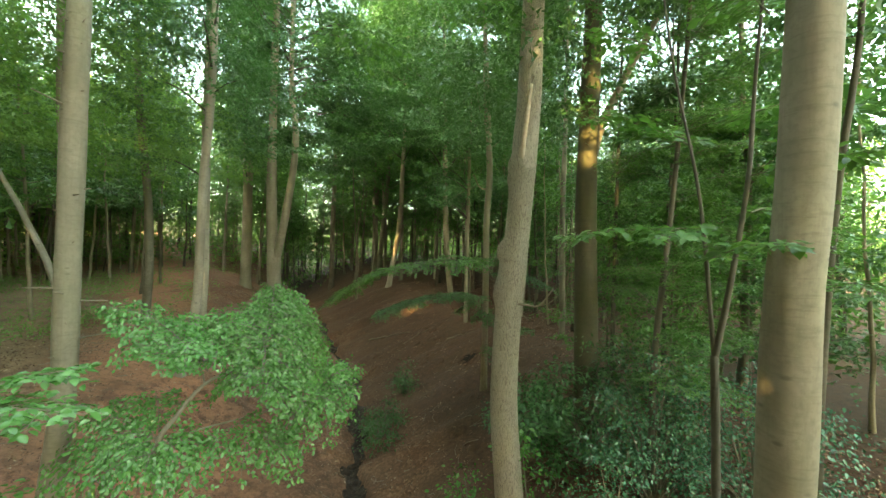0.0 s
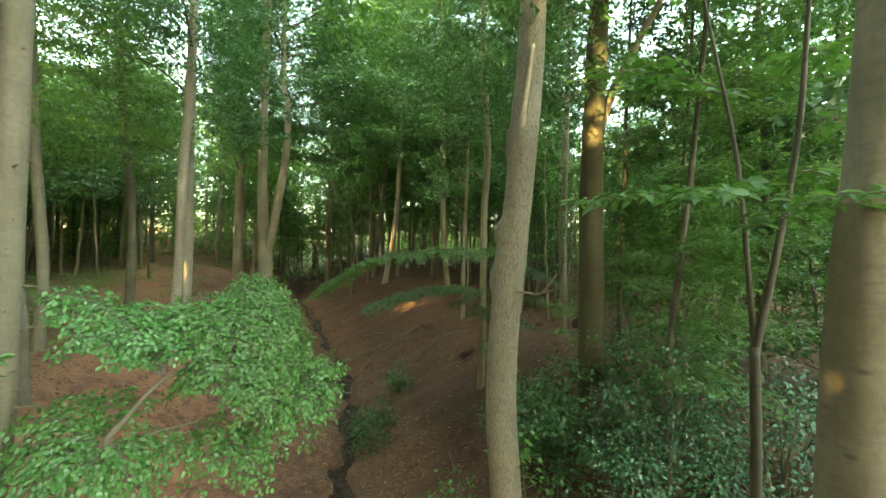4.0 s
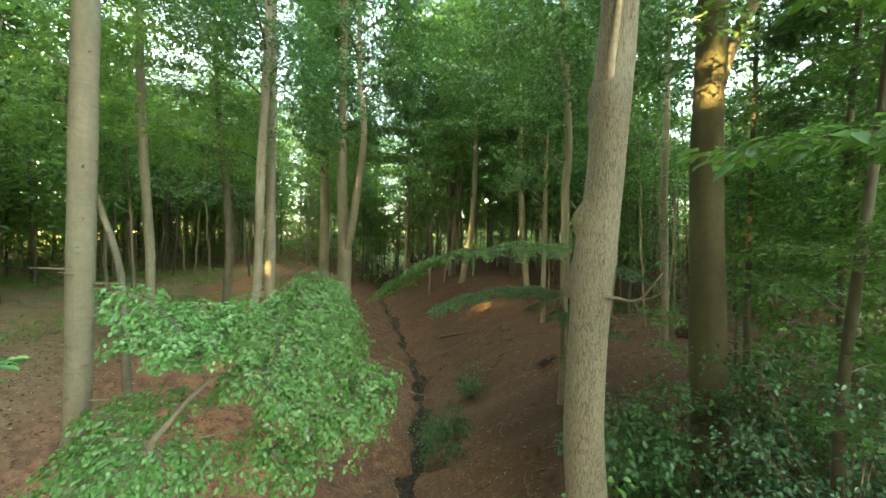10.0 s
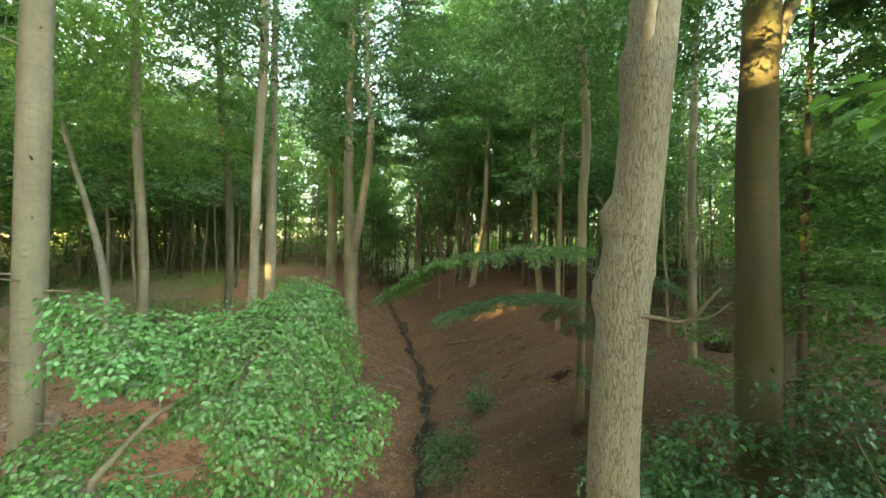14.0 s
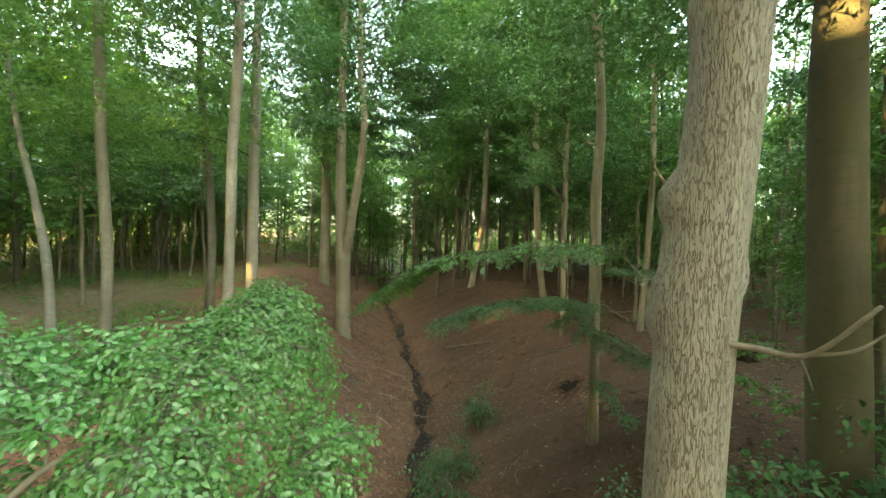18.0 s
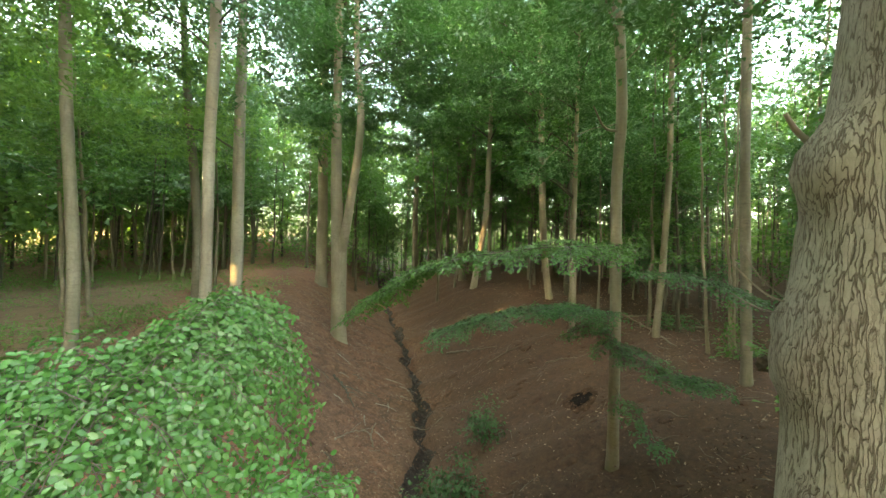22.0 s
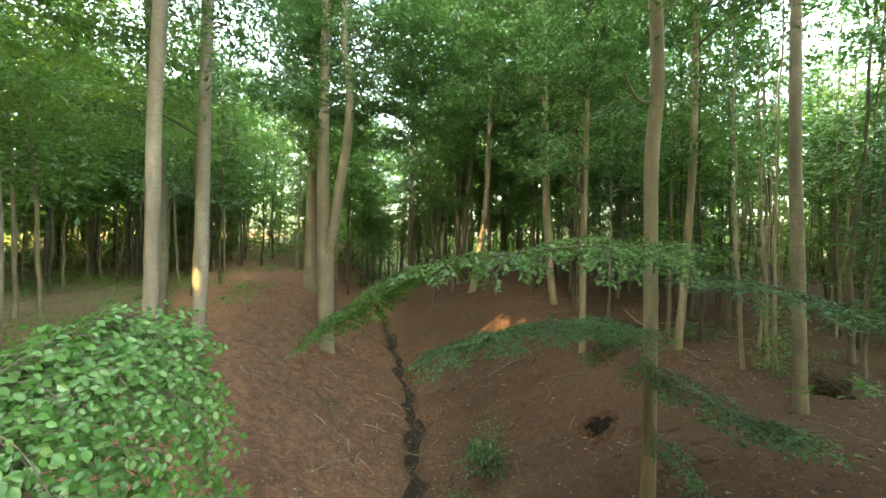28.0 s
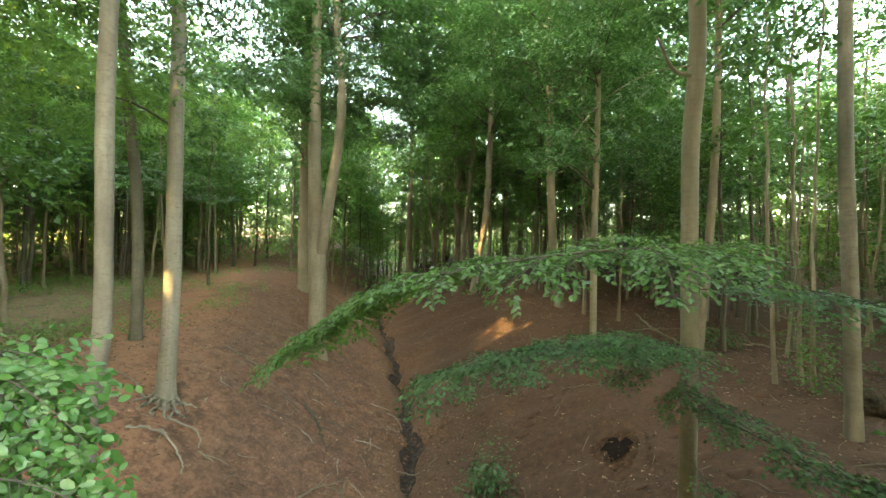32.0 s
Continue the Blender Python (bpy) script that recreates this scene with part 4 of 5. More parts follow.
def joined_wood(name, label, places, tall, clear, clumps, per, leaf, seed, mat, gaps=(), lean=(0, 0, 0)):
    """Trees that nobody can count: stems and crowns in one mesh each of bark and leaves."""
    rng = np.random.RandomState(seed)
    stems, leafy = Soup(), Soup()
    cs = []
    for x, y in places:
        z0, h = gz(x, y) - 0.1, rng.uniform(*tall)
        top = np.array([x + rng.normal(0, 0.6), y + rng.normal(0, 0.6), z0 + h])
        r = rng.uniform(0.08, 0.17)
        stems.tube(curve_points([(x, y, z0), ((x + top[0]) / 2 + rng.normal(0, 0.15), (y + top[1]) / 2 + rng.normal(0, 0.15), z0 + h / 2), top], 7), np.linspace(r, 0.03, 7), 6)
        for k in range(clumps):
            f = rng.uniform(0, 1)
            a, reach = rng.uniform(0, 6.28), rng.uniform(0.3, 3.4) * (1.1 - 0.5 * f)
            c = np.array([x + cos(a) * reach, y + sin(a) * reach, z0 + clear + (h - clear) * f])
            cs.append(c)
    cluster_leaves(leafy, cs, rng.uniform(0.8, 1.3, len(cs)), per, leaf, rng, 0.4, False, gaps, lean)
    wood = new(name, stems.mesh(name, BARK_DARK))
    tagged(wood, label, "woods", kind="stuff")
    part("foliage", leafy.mesh("foliage", mat), wood, kind="stuff")


def sown(count, x0, x1, y0, y1, apart, seed, keep):
    rng = np.random.RandomState(seed)
    out = []
    for _ in range(count * 60):
        x, y = rng.uniform(x0, x1), rng.uniform(y0, y1)
        if keep(x, y) and all((x - a) ** 2 + (y - c) ** 2 > apart ** 2 for a, c in out):
            out.append((x, y))
            if len(out) == count:
                break
    return out


back = Vector((-sun_way.x, -sun_way.y)).normalized()


# band for the added sun-blocking trees, left free along the mossy beech's ray
def sunward(x, y):
    d = (x + 2) * back.x + (y - 10) * back.y
    l = (x + 2) * back.y - (y - 10) * back.x
    return 20 < d < 48 and -30 < l < 66 and abs((x - 3.49) * back.y - (y - 9.2) * back.x) > 0.7


# never in view: added tall and with outsized leaves to block the low sun
joined_wood("woods_behind", "unseen dense wood added behind the camera to block the low sun", sown(104, -84, 26, -46, 26, 2.4, 68, sunward), (34, 42), 2.0, 92, 15, 1.5, 191, LEAF_DARK,
            SUN_GAPS, np.array(sun_way))
joined_wood("woods_distance", "distant thin trees between the pole wood and its far edge", sown(84, -66, 34, 52, 66, 2.0, 76, lambda x, y: x < 0.3 * (y - 7) and abs(x + 0.62 * y + 0.6) > 0.8), (17, 25), 3.5, 32, 24, 0.55, 192, LEAF_BRIGHT)
joined_wood("woods_beside", "trees beyond the western plateau", sown(62, -60, -24, 0, 34, 2.4, 77, lambda x, y: x < -0.9 * y - 8 or x < -38), (18, 26), 3.0, 32, 24, 0.62, 193, LEAF_BRIGHT)
joined_wood("woods_glade", "light green trees beyond the thin stems", sown(44, 10, 46, 38, 54, 2.4, 81, lambda x, y: x > 0.22 * (y - 7)), (12, 16), 1.0, 30, 24, 0.52, 195, LEAF_BRIGHT)
joined_wood("woods_west", "light green trees beyond the plateau", sown(44, -66, -24, 34, 54, 2.6, 82, lambda x, y: x < -0.75 * y - 1), (17, 24), 3.0, 28, 24, 0.52, 196, LEAF_BRIGHT)
# low trees mostly out of view, added to cut light from the east
joined_wood("woods_east", "mostly unseen trees on the eastern slope, added to cut side light", sown(26, 11, 34, -10, 17, 2.2, 78, lambda x, y: True), (5, 7.5), 1.0, 16, 22, 0.4, 194, LEAF_BEECH)
for k, (x, y) in zip(WEST + POLES + YOUNG + SPARSE + STEMS, ((-30.0, 24.0), (-33.0, 29.0), (-24.0, 15.0), (-19, 24), (-27, 33), (2.5, 30), (9.5, 18.5), (8.2, 11.2), (18.5, 23.5), (21.2, 27.0), (7.5, 24.5), (-20.0, 27.0), (9.0, 27.5))):
    k.location = (x, y, gz(x, y) - 0.08)

# the far edge of the wood; every third clump stands unseen west and behind, added to block the sun
rng = np.random.RandomState(71)
leafy = Soup()
cs = []
for k in range(1500):
    a = rng.uniform(-3.6, -1.4) if k % 3 == 0 else rng.uniform(-1.4, 1.2)
    r = rng.uniform(72, 84)
    x, y = r * sin(a), 12 + r * cos(a)
    cs.append((x, y, gz(x, y) + 24 * rng.uniform(0, 1) ** 0.9))
cluster_leaves(leafy, cs, rng.uniform(2.0, 3.6, len(cs)), 26, 1.0, rng, flat=0.8)
far = new("far_woods", leafy.mesh("far_woods", LEAF_BRIGHT))
tagged(far, "distant light green edge of the wood, with an unseen part added to block the sun", "woods", kind="stuff")


rng = np.random.RandomState(72)
leafy = Soup()
cs = []
for k in range(1300):
    a, r = rng.uniform(-1.35, 1.15), rng.uniform(42, 76)
    x, y = r * sin(a), 8 + r * cos(a)
    cs.append((x, y, gz(x, y) + 4.5 * rng.uniform(0.03, 1) ** 1.2))
cluster_leaves(leafy, cs, rng.uniform(1.2, 2.4, len(cs)), 24, 0.5, rng, flat=0.6)
low = new("far_undergrowth", leafy.mesh("far_undergrowth", LEAF_BRIGHT))
tagged(low, "distant green bushes under the trees", "undergrowth", kind="stuff")


# ---- young hornbeam whose top the camera looks down on ----
def near_hornbeam():
    rng = np.random.RandomState(81)
    x, y = -4.75, 6.9
    z0 = gz(x, y) - 0.05
    tree = thing("young_hornbeam", (x, y, z0), "bushy young hornbeam with fresh green layered boughs and grey twigs", "tree")
    o = np.array([x, y, z0])
    stem = Soup()
    main = curve_points([(-4.75, 6.9, z0), (-4.75, 6.4, 1.0), (-4.4, 5.98, 1.9), (-4.2, 6.05, 2.25), (-3.95, 6.4, 2.68), (-3.5, 6.75, 2.9), (-3.4, 7.4, 3.1), (-3.7, 8.4, 3.5), (-4.2, 9.4, 3.85)], 70)
    stem.tube(main - o, np.linspace(0.05, 0.008, 70), 9, 0.03, rng)
    part("stem", stem.mesh("stem", BARK_BEECH), tree)
    for pts, r0 in (([(-4.4, 6.0, 1.85), (-3.95, 6.26, 1.98), (-3.2, 6.85, 2.02), (-2.49, 7.49, 2.11), (-2.1, 8.2, 2.3)], 0.02), ([(-3.95, 6.4, 2.68), (-4.1, 6.45, 2.95), (-4.7, 6.3, 3.5), (-5.3, 6.2, 3.95)], 0.014)):
        s = Soup()
        s.tube(curve_points(pts, 24) - o, np.linspace(r0, 0.006, 24), 7, 0.03, rng)
        part("limb", s.mesh("limb", BARK_BEECH), tree)
    ridge = curve_points([(-2.95, 6.3, 2.86), (-3.2, 7.0, 3.22), (-3.6, 8.0, 3.64), (-3.95, 8.9, 3.94), (-4.25, 9.6, 4.06)], 12)
    top = []
    for k, q in enumerate(ridge):
        f = k / 11
        q = q - np.array([0, 0, 0.1])
        long = (1.25, 0.7, 1.0, 0.55, 1.3, 0.85)[k % 6] * rng.uniform(0.9, 1.1)
        if k < 10:
            top.append((q, ridge[k + 2] + np.array([rng.uniform(-0.15, 0.15), 0, -0.05]), 0.24))
        top.append((q, q + long * np.array([0.62 + 0.2 * f, -0.25 + 0.5 * f, -0.32 - 0.2 * f]), 0.34))
        top.append((q, q + long * np.array([0.75 + 0.15 * f, 0.1 - 0.1 * f, -0.5 - 0.35 * f]), 0.32))
        top.append((q, q + long * np.array([-0.7 + 0.3 * f, 0.0 + 0.2 * f, -0.1 - 0.4 * f]), 0.34 - 0.1 * f))
        if k % 2:
            top.append((q, q + np.array([-0.3, -0.55 + 0.35 * f, -0.12]), 0.26))
    top += [((-3.2, 8.2, 3.2), (-2.55, 8.8, 2.4), 0.36), ((-3.1, 7.8, 3.1), (-2.5, 8.2, 2.3), 0.36), ((-3.6, 9.0, 3.5), (-2.95, 9.6, 2.95), 0.34), ((-3.3, 8.6, 3.3), (-2.7, 9.2, 2.6), 0.36), ((-2.9, 7.2, 2.9), (-2.3, 7.3, 2.45), 0.34),
            ((-3.0, 6.6, 2.9), (-2.75, 6.0, 2.6), 0.3), ((-2.95, 6.9, 2.95), (-2.4, 6.7, 2.55), 0.32), ((-4.0, 9.3, 3.8), (-4.6, 9.7, 3.55), 0.3), ((-3.6, 8.0, 3.5), (-4.4, 8.3, 3.55), 0.38), ((-3.75, 8.5, 3.55), (-4.5, 8.8, 3.45), 0.36), ((-3.4, 7.4, 3.35), (-4.15, 7.5, 3.45), 0.38),
            ((-3.3, 7.1, 3.2), (-4.0, 6.9, 3.3), 0.36), ((-3.5, 7.7, 3.45), (-4.3, 7.9, 3.5), 0.36), ((-3.6, 8.4, 3.5), (-4.2, 8.0, 3.4), 0.4), ((-3.4, 7.8, 3.4), (-3.95, 7.2, 3.35), 0.4), ((-3.3, 7.4, 3.3), (-3.9, 7.0, 3.2), 0.4), ((-3.9, 8.8, 3.7), (-4.5, 8.5, 3.55), 0.38), ((-3.2, 7.0, 3.1), (-3.7, 6.5, 3.1), 0.36)]
    side = [((-3.75, 6.85, 3.1), (-4.7, 7.5, 3.45), 0.36), ((-3.8, 6.85, 3.1), (-4.4, 7.1, 3.4), 0.32), ((-4.0, 6.9, 3.1), (-5.2, 7.0, 3.65), 0.36), ((-3.7, 6.8, 3.05), (-3.95, 6.3, 3.35), 0.28),
            ((-3.95, 6.5, 2.95), (-5.55, 6.2, 4.0), 0.4), ((-4.2, 6.45, 3.05), (-5.2, 5.95, 3.75), 0.36), ((-4.0, 6.5, 2.95), (-4.3, 5.8, 3.2), 0.34), ((-4.0, 6.6, 3.0), (-4.9, 6.6, 3.65), 0.4),
            ((-3.9, 6.7, 3.1), (-3.6, 6.1, 3.15), 0.3), ((-4.5, 6.35, 3.3), (-5.0, 5.8, 3.3), 0.3), ((-4.1, 6.5, 3.05), (-4.7, 5.85, 3.4), 0.34), ((-3.7, 6.6, 2.85), (-3.35, 6.3, 2.72), 0.22), ((-3.9, 6.9, 3.2), (-4.6, 7.2, 3.6), 0.36), ((-3.6, 7.6, 3.5), (-4.5, 7.4, 3.65), 0.36), ((-3.5, 7.3, 3.4), (-4.2, 6.9, 3.5), 0.34), ((-4.0, 6.3, 3.4), (-3.7, 5.5, 3.3), 0.3)]
    w = np.array([-4.4, 6.0, 1.95])
    e = np.array([-2.5, 7.48, 2.12])
    low = [(w, q, 0.42) for q in ((-5.8, 6.0, 2.15), (-5.3, 5.6, 1.95), (-4.7, 5.4, 1.75), (-4.2, 5.4, 1.65), (-3.75, 5.6, 1.6), (-5.0, 6.7, 2.4), (-3.5, 5.95, 1.6), (-6.0, 5.8, 1.55), (-5.1, 5.3, 1.35), (-4.3, 5.3, 1.2),
                                   (-3.5, 5.6, 1.15), (-5.5, 6.4, 2.3), (-4.5, 6.7, 2.3))]
    low += [(e, q, 0.36) for q in ((-1.95, 8.8, 2.2), (-1.75, 8.2, 1.85), (-1.75, 7.6, 1.6), (-2.0, 7.0, 1.4), (-2.4, 6.7, 1.3), (-1.7, 8.3, 2.45), (-2.2, 8.1, 2.6), (-1.85, 7.25, 1.9), (-2.7, 6.5, 1.15), (-1.6, 7.8, 2.15), (-2.9, 6.5, 1.35))]
    low += [((-3.3, 6.75, 1.9), (-3.1, 6.0, 1.3), 0.36), ((-3.2, 6.8, 1.9), (-2.6, 6.2, 1.25), 0.36), ((-3.6, 6.5, 1.9), (-2.95, 6.3, 1.95), 0.34), ((-3.8, 6.3, 1.9), (-3.2, 5.8, 1.7), 0.36), ((-2.7, 7.3, 2.05), (-1.7, 7.0, 1.95), 0.34),
            ((-2.6, 7.6, 2.1), (-2.1, 9.1, 1.9), 0.36), ((-2.5, 7.8, 2.1), (-1.9, 8.7, 1.8), 0.34), ((-4.5, 6.0, 1.9), (-5.4, 5.2, 1.6), 0.4), ((-4.2, 5.9, 1.85), (-4.9, 5.0, 1.4), 0.4), ((-3.3, 6.6, 1.75), (-2.3, 6.3, 1.2), 0.36)]
    tiers = [("top_bough", top), ("side_bough", side), ("lower_bough", low)]
    for name, list_ in tiers:
        leafy, woody = Soup(), Soup()
        for a, b, w in list_:
            if name != "lower_bough":
                under = o + np.array([0, 0, 0.11])
                spray(leafy, woody, np.array(a) - under, np.array(b) - under, 0.75 * w, rng, arch=0.14, leaf=0.08, gap=0.075, droop=0.42, stalk=0.0025, tilt=(0.2, -0.4, 0.9), hang=0.4)
            spray(leafy, woody, np.array(a) - o, np.array(b) - o, w, rng, arch=0.16, leaf=0.08, gap=0.05, droop=0.42, stalk=0.0035, tilt=(0.2, -0.5, 0.85), hang=0.45, ragged=1.0)
        b = part(name, woody.mesh(name, BARK_THIN), tree)
        part("leaves", leafy.mesh("leaves", LEAF_NEAR), b, kind="stuff")


near_hornbeam()


# ---- low leafy boughs reaching out from the slim trunk on the slope ----
def reaching_boughs():
    rng = np.random.RandomState(82)
    host = SLIM
    o = np.array(host.location)
    for pts, w, mat, r, n in (([(1.7, 14.2, 4.3), (1.1, 12.6, 4.75), (-0.6, 11.3, 4.65), (-2.1, 11.35, 4.25), (-3.35, 11.6, 3.45)], 0.95, LEAF_BEECH, 0.018, 30),
                              ([(1.7, 14.2, 3.3), (1.0, 13.6, 3.45), (-0.4, 12.9, 3.45), (-1.95, 12.7, 3.0)], 0.9, LEAF_DARK, 0.012, 26),
                              ([(1.62, 14.1, 3.1), (1.46, 13.57, 2.78), (2.05, 12.69, 2.6), (2.34, 12.04, 2.64), (2.51, 11.56, 2.69)], 0.55, LEAF_DARK, 0.01, 22),
                              ([(1.62, 14.0, 3.1), (1.2, 14.1, 3.15), (0.9, 14.0, 3.0), (0.5, 13.7, 2.8)], 0.45, LEAF_DARK, 0.007, 8),
                              ([(1.62, 14.0, 1.75), (1.7, 13.3, 1.6), (1.85, 12.6, 1.42), (2.02, 12.0, 1.3)], 0.42, LEAF_DARK, 0.007, 7),
                              ([(1.75, 14.1, 4.2), (2.6, 13.0, 4.3), (3.4, 12.0, 3.9)], 0.65, LEAF_DARK, 0.009, 10)):
        line = curve_points(pts, 40) - o
        woody, leafy = Soup(), Soup()
        woody.tube(line, np.linspace(r, 0.004, 40), 6)
        for k in range(n):
            a = 4 + int(k * 34 / n) + rng.randint(0, 3)
            way = norm(line[min(a + 2, 39)] - line[a - 2])
            side = np.array([-way[1], way[0], 0.0]) * (1 if k % 2 else -1)
            reach = w * rng.uniform(0.9, 1.5) * (1.15 - 0.65 * a / 39)
            tip = line[a] + way * reach * 0.8 + side * reach * rng.uniform(0.35, 0.9) - np.array([0, 0, reach * rng.uniform(0.05, 0.35)])
            spray(leafy, woody, line[a], tip, 0.46 * w, rng, arch=0.08, leaf=0.064, gap=0.062, droop=0.3, ragged=0.6)
        spray(leafy, woody, line[26], line[39], 0.5 * w, rng, arch=0.04, leaf=0.07, gap=0.058, droop=0.3)
        spray(leafy, woody, line[8], line[28], 0.45 * w, rng, arch=0.04, leaf=0.07, gap=0.065, droop=0.3)
        b = part("bough", woody.mesh("bough", BARK_DARK), host, "drooping leafy bough")
        part("leaves", leafy.mesh("leaves", mat), b, kind="stuff")


reaching_boughs()


# ---- holly and undergrowth on the slope ----
def bush(name, label, place, size, clumps, per, leaf, mat, seed, fine=True, flat=0.5):
    rng = np.random.RandomState(seed)
    x, y = place
    z0 = gz(x, y) - 0.05
    b = thing(name, (x, y, z0), label, "bush")
    woody, leafy = Soup(), Soup()
    cs = []
    for k in range(clumps):
        a, f = rng.uniform(0, 6.28), rng.uniform(0.15, 1)
        r = rng.uniform(0.2, 1.0) ** 0.6
        tip = np.array([cos(a) * r * size[0], sin(a) * r * size[1], size[2] * f * (1 - 0.35 * r)])
        tip[:2] *= rng.uniform(0.75, 1.25)
        cs.append(tip)
        if k % 3 == 0:
            woody.tube(curve_points([(rng.uniform(-0.1, 0.1), rng.uniform(-0.1, 0.1), 0), tip * [0.4, 0.4, 0.6], tip], 6), np.linspace(0.022, 0.005, 6), 5)
    cluster_leaves(leafy, cs, rng.uniform(0.3, 0.5, clumps), per, leaf, rng, flat, fine)
    part("branching", woody.mesh("branching", BARK_THIN), b, kind="stuff")
    part("leaves", leafy.mesh("leaves", mat), b, kind="stuff")


bush("holly_bush", "dense glossy dark green holly below the beeches", (3.9, 6.9), (1.0, 0.9, 3.6), 90, 62, 0.062, LEAF_HOLLY, 91)
bush("holly_bush", "glossy holly spreading over the slope", (5.1, 6.2), (1.1, 1.2, 2.8), 80, 60, 0.062, LEAF_HOLLY, 92)
bush("holly_bush", "thin upright holly with silvery glossy leaves", (3.0, 6.5), (0.6, 0.7, 2.3), 34, 50, 0.06, LEAF_HOLLY, 104)
bush("holly_bush", "dark undergrowth at the foot of the mossy beech", (3.3, 8.5), (1.5, 1.2, 2.6), 80, 55, 0.1, LEAF_DARK, 93)
bush("holly_bush", "dark leafy undergrowth between the oak and the mossy beech", (2.5, 9.6), (1.0, 1.0, 1.9), 40, 45, 0.1, LEAF_DARK, 99)
bush("holly_bush", "dark green undergrowth filling the slope beside the mossy beech", (4.9, 8.4), (1.4, 1.3, 3.0), 50, 50, 0.1, LEAF_DARK, 97)
bush("seedling_shrub", "thin green seedlings beside the oak's foot", (0.72, 8.5), (0.4, 0.4, 1.5), 14, 34, 0.1, LEAF_NEAR, 94)
bush("seedling_shrub", "thin green seedlings on the slope behind the oak", (1.75, 7.3), (0.4, 0.4, 2.9), 10, 30, 0.1, LEAF_NEAR, 95)
bush("seedling_shrub", "thin bluish green seedling on the dark slope", (1.95, 11.3), (0.4, 0.45, 1.2), 16, 30, 0.075, LEAF_HOLLY, 105)
bush("seedling_shrub", "low green seedlings beside the ditch", (-2.15, 14.0), (0.75, 1.4, 1.25), 44, 40, 0.1, LEAF_DARK, 96)
bush("seedling_shrub", "thin upright green shrub beside the wet ditch", (-1.6, 17.1), (0.4, 0.6, 1.7), 22, 30, 0.11, LEAF_DARK, 98)


# ---- fallen leaves over the slopes ----
rng = np.random.RandomState(101)
n = 66000
x = rng.uniform(-16, 9, n)
y = 6 + 28 * rng.uniform(0, 1, n) ** 1.35
dense = fbm(x, y, 0.7, 9) + rng.normal(0, 0.25, n) > -0.1
x, y = x[dense], y[dense]
n = len(x)
z = height(x, y) + 0.012
d = rng.normal(0, 1, (n, 3)) * [1, 1, 0.25]
nn = np.array([0, 0, 1.0]) + rng.normal(0, 0.35, (n, 3))
leafy = Soup()
L = rng.uniform(0.05, 0.12, n)
leafy.leaves(np.stack([x, y, z], 1), d, nn, L, L * 0.6, False)
litter = new("fallen_leaves", leafy.mesh("fallen_leaves", LITTER))
tagged(litter, "dry reddish-brown fallen beech leaves lying over the slopes", "leaf litter", kind="stuff")


# ---- the thin forked tree beside the big beech, with light boughs of large leaves ----
def small_forked_tree():
    rng = np.random.RandomState(111)
    x, y = 3.09, 4.29
    z0 = gz(x, y) - 0.05
    o = np.array([x, y, z0])
    tree = thing("young_forked_tree", o, "thin young tree forking low, with light green boughs of broad leaves", "tree")
    for name, pts, r0, r1 in (("trunk", [(3.15, 4.25, z0), (3.12, 4.27, 2.4), (3.09, 4.29, 3.9)], 0.05, 0.042),
                              ("stem", [(3.09, 4.29, 3.85), (3.0, 4.36, 5.2), (2.92, 4.42, 6.0), (2.7, 4.55, 7.4), (2.5, 4.7, 9.5)], 0.026, 0.01),
                              ("stem", [(3.09, 4.29, 3.85), (3.2, 4.2, 4.8), (3.3, 4.12, 5.9), (3.34, 4.08, 7.2), (3.45, 3.95, 9.8)], 0.036, 0.012)):
        s = Soup()
        s.tube(curve_points(pts, 26) - o, np.linspace(r0, r1, 26), 9, 0.03, rng)
        part(name, s.mesh(name, BARK_DARK), tree)
    for a, b, w in (((3.0, 4.36, 5.25), (1.35, 4.25, 5.2), 0.42), ((2.97, 4.38, 5.3), (1.9, 3.4, 5.15), 0.4), ((3.05, 4.3, 5.0), (2.55, 2.8, 5.1), 0.3), ((2.9, 4.45, 6.3), (2.9, 5.9, 6.9), 0.6),
                    ((2.85, 4.5, 6.4), (1.9, 5.2, 6.85), 0.5), ((3.34, 4.1, 6.6), (4.5, 4.9, 6.9), 0.5), ((3.32, 4.1, 5.5), (4.4, 5.0, 5.6), 0.5), ((3.4, 4.0, 7.6), (2.6, 3.3, 7.4), 0.45),
                    ((2.7, 4.55, 7.4), (1.9, 5.0, 7.9), 0.5), ((3.3, 4.1, 5.9), (4.0, 3.4, 6.0), 0.45)):
        leafy, woody = Soup(), Soup()
        spray(leafy, woody, np.array(a) - o, np.array(b) - o, w, rng, arch=0.05, leaf=0.13, gap=0.09, droop=0.25)
        bo = part("bough", woody.mesh("bough", BARK_THIN), tree)
        part("leaves", leafy.mesh("leaves", LEAF_BEECH), bo, kind="stuff")


small_forked_tree()


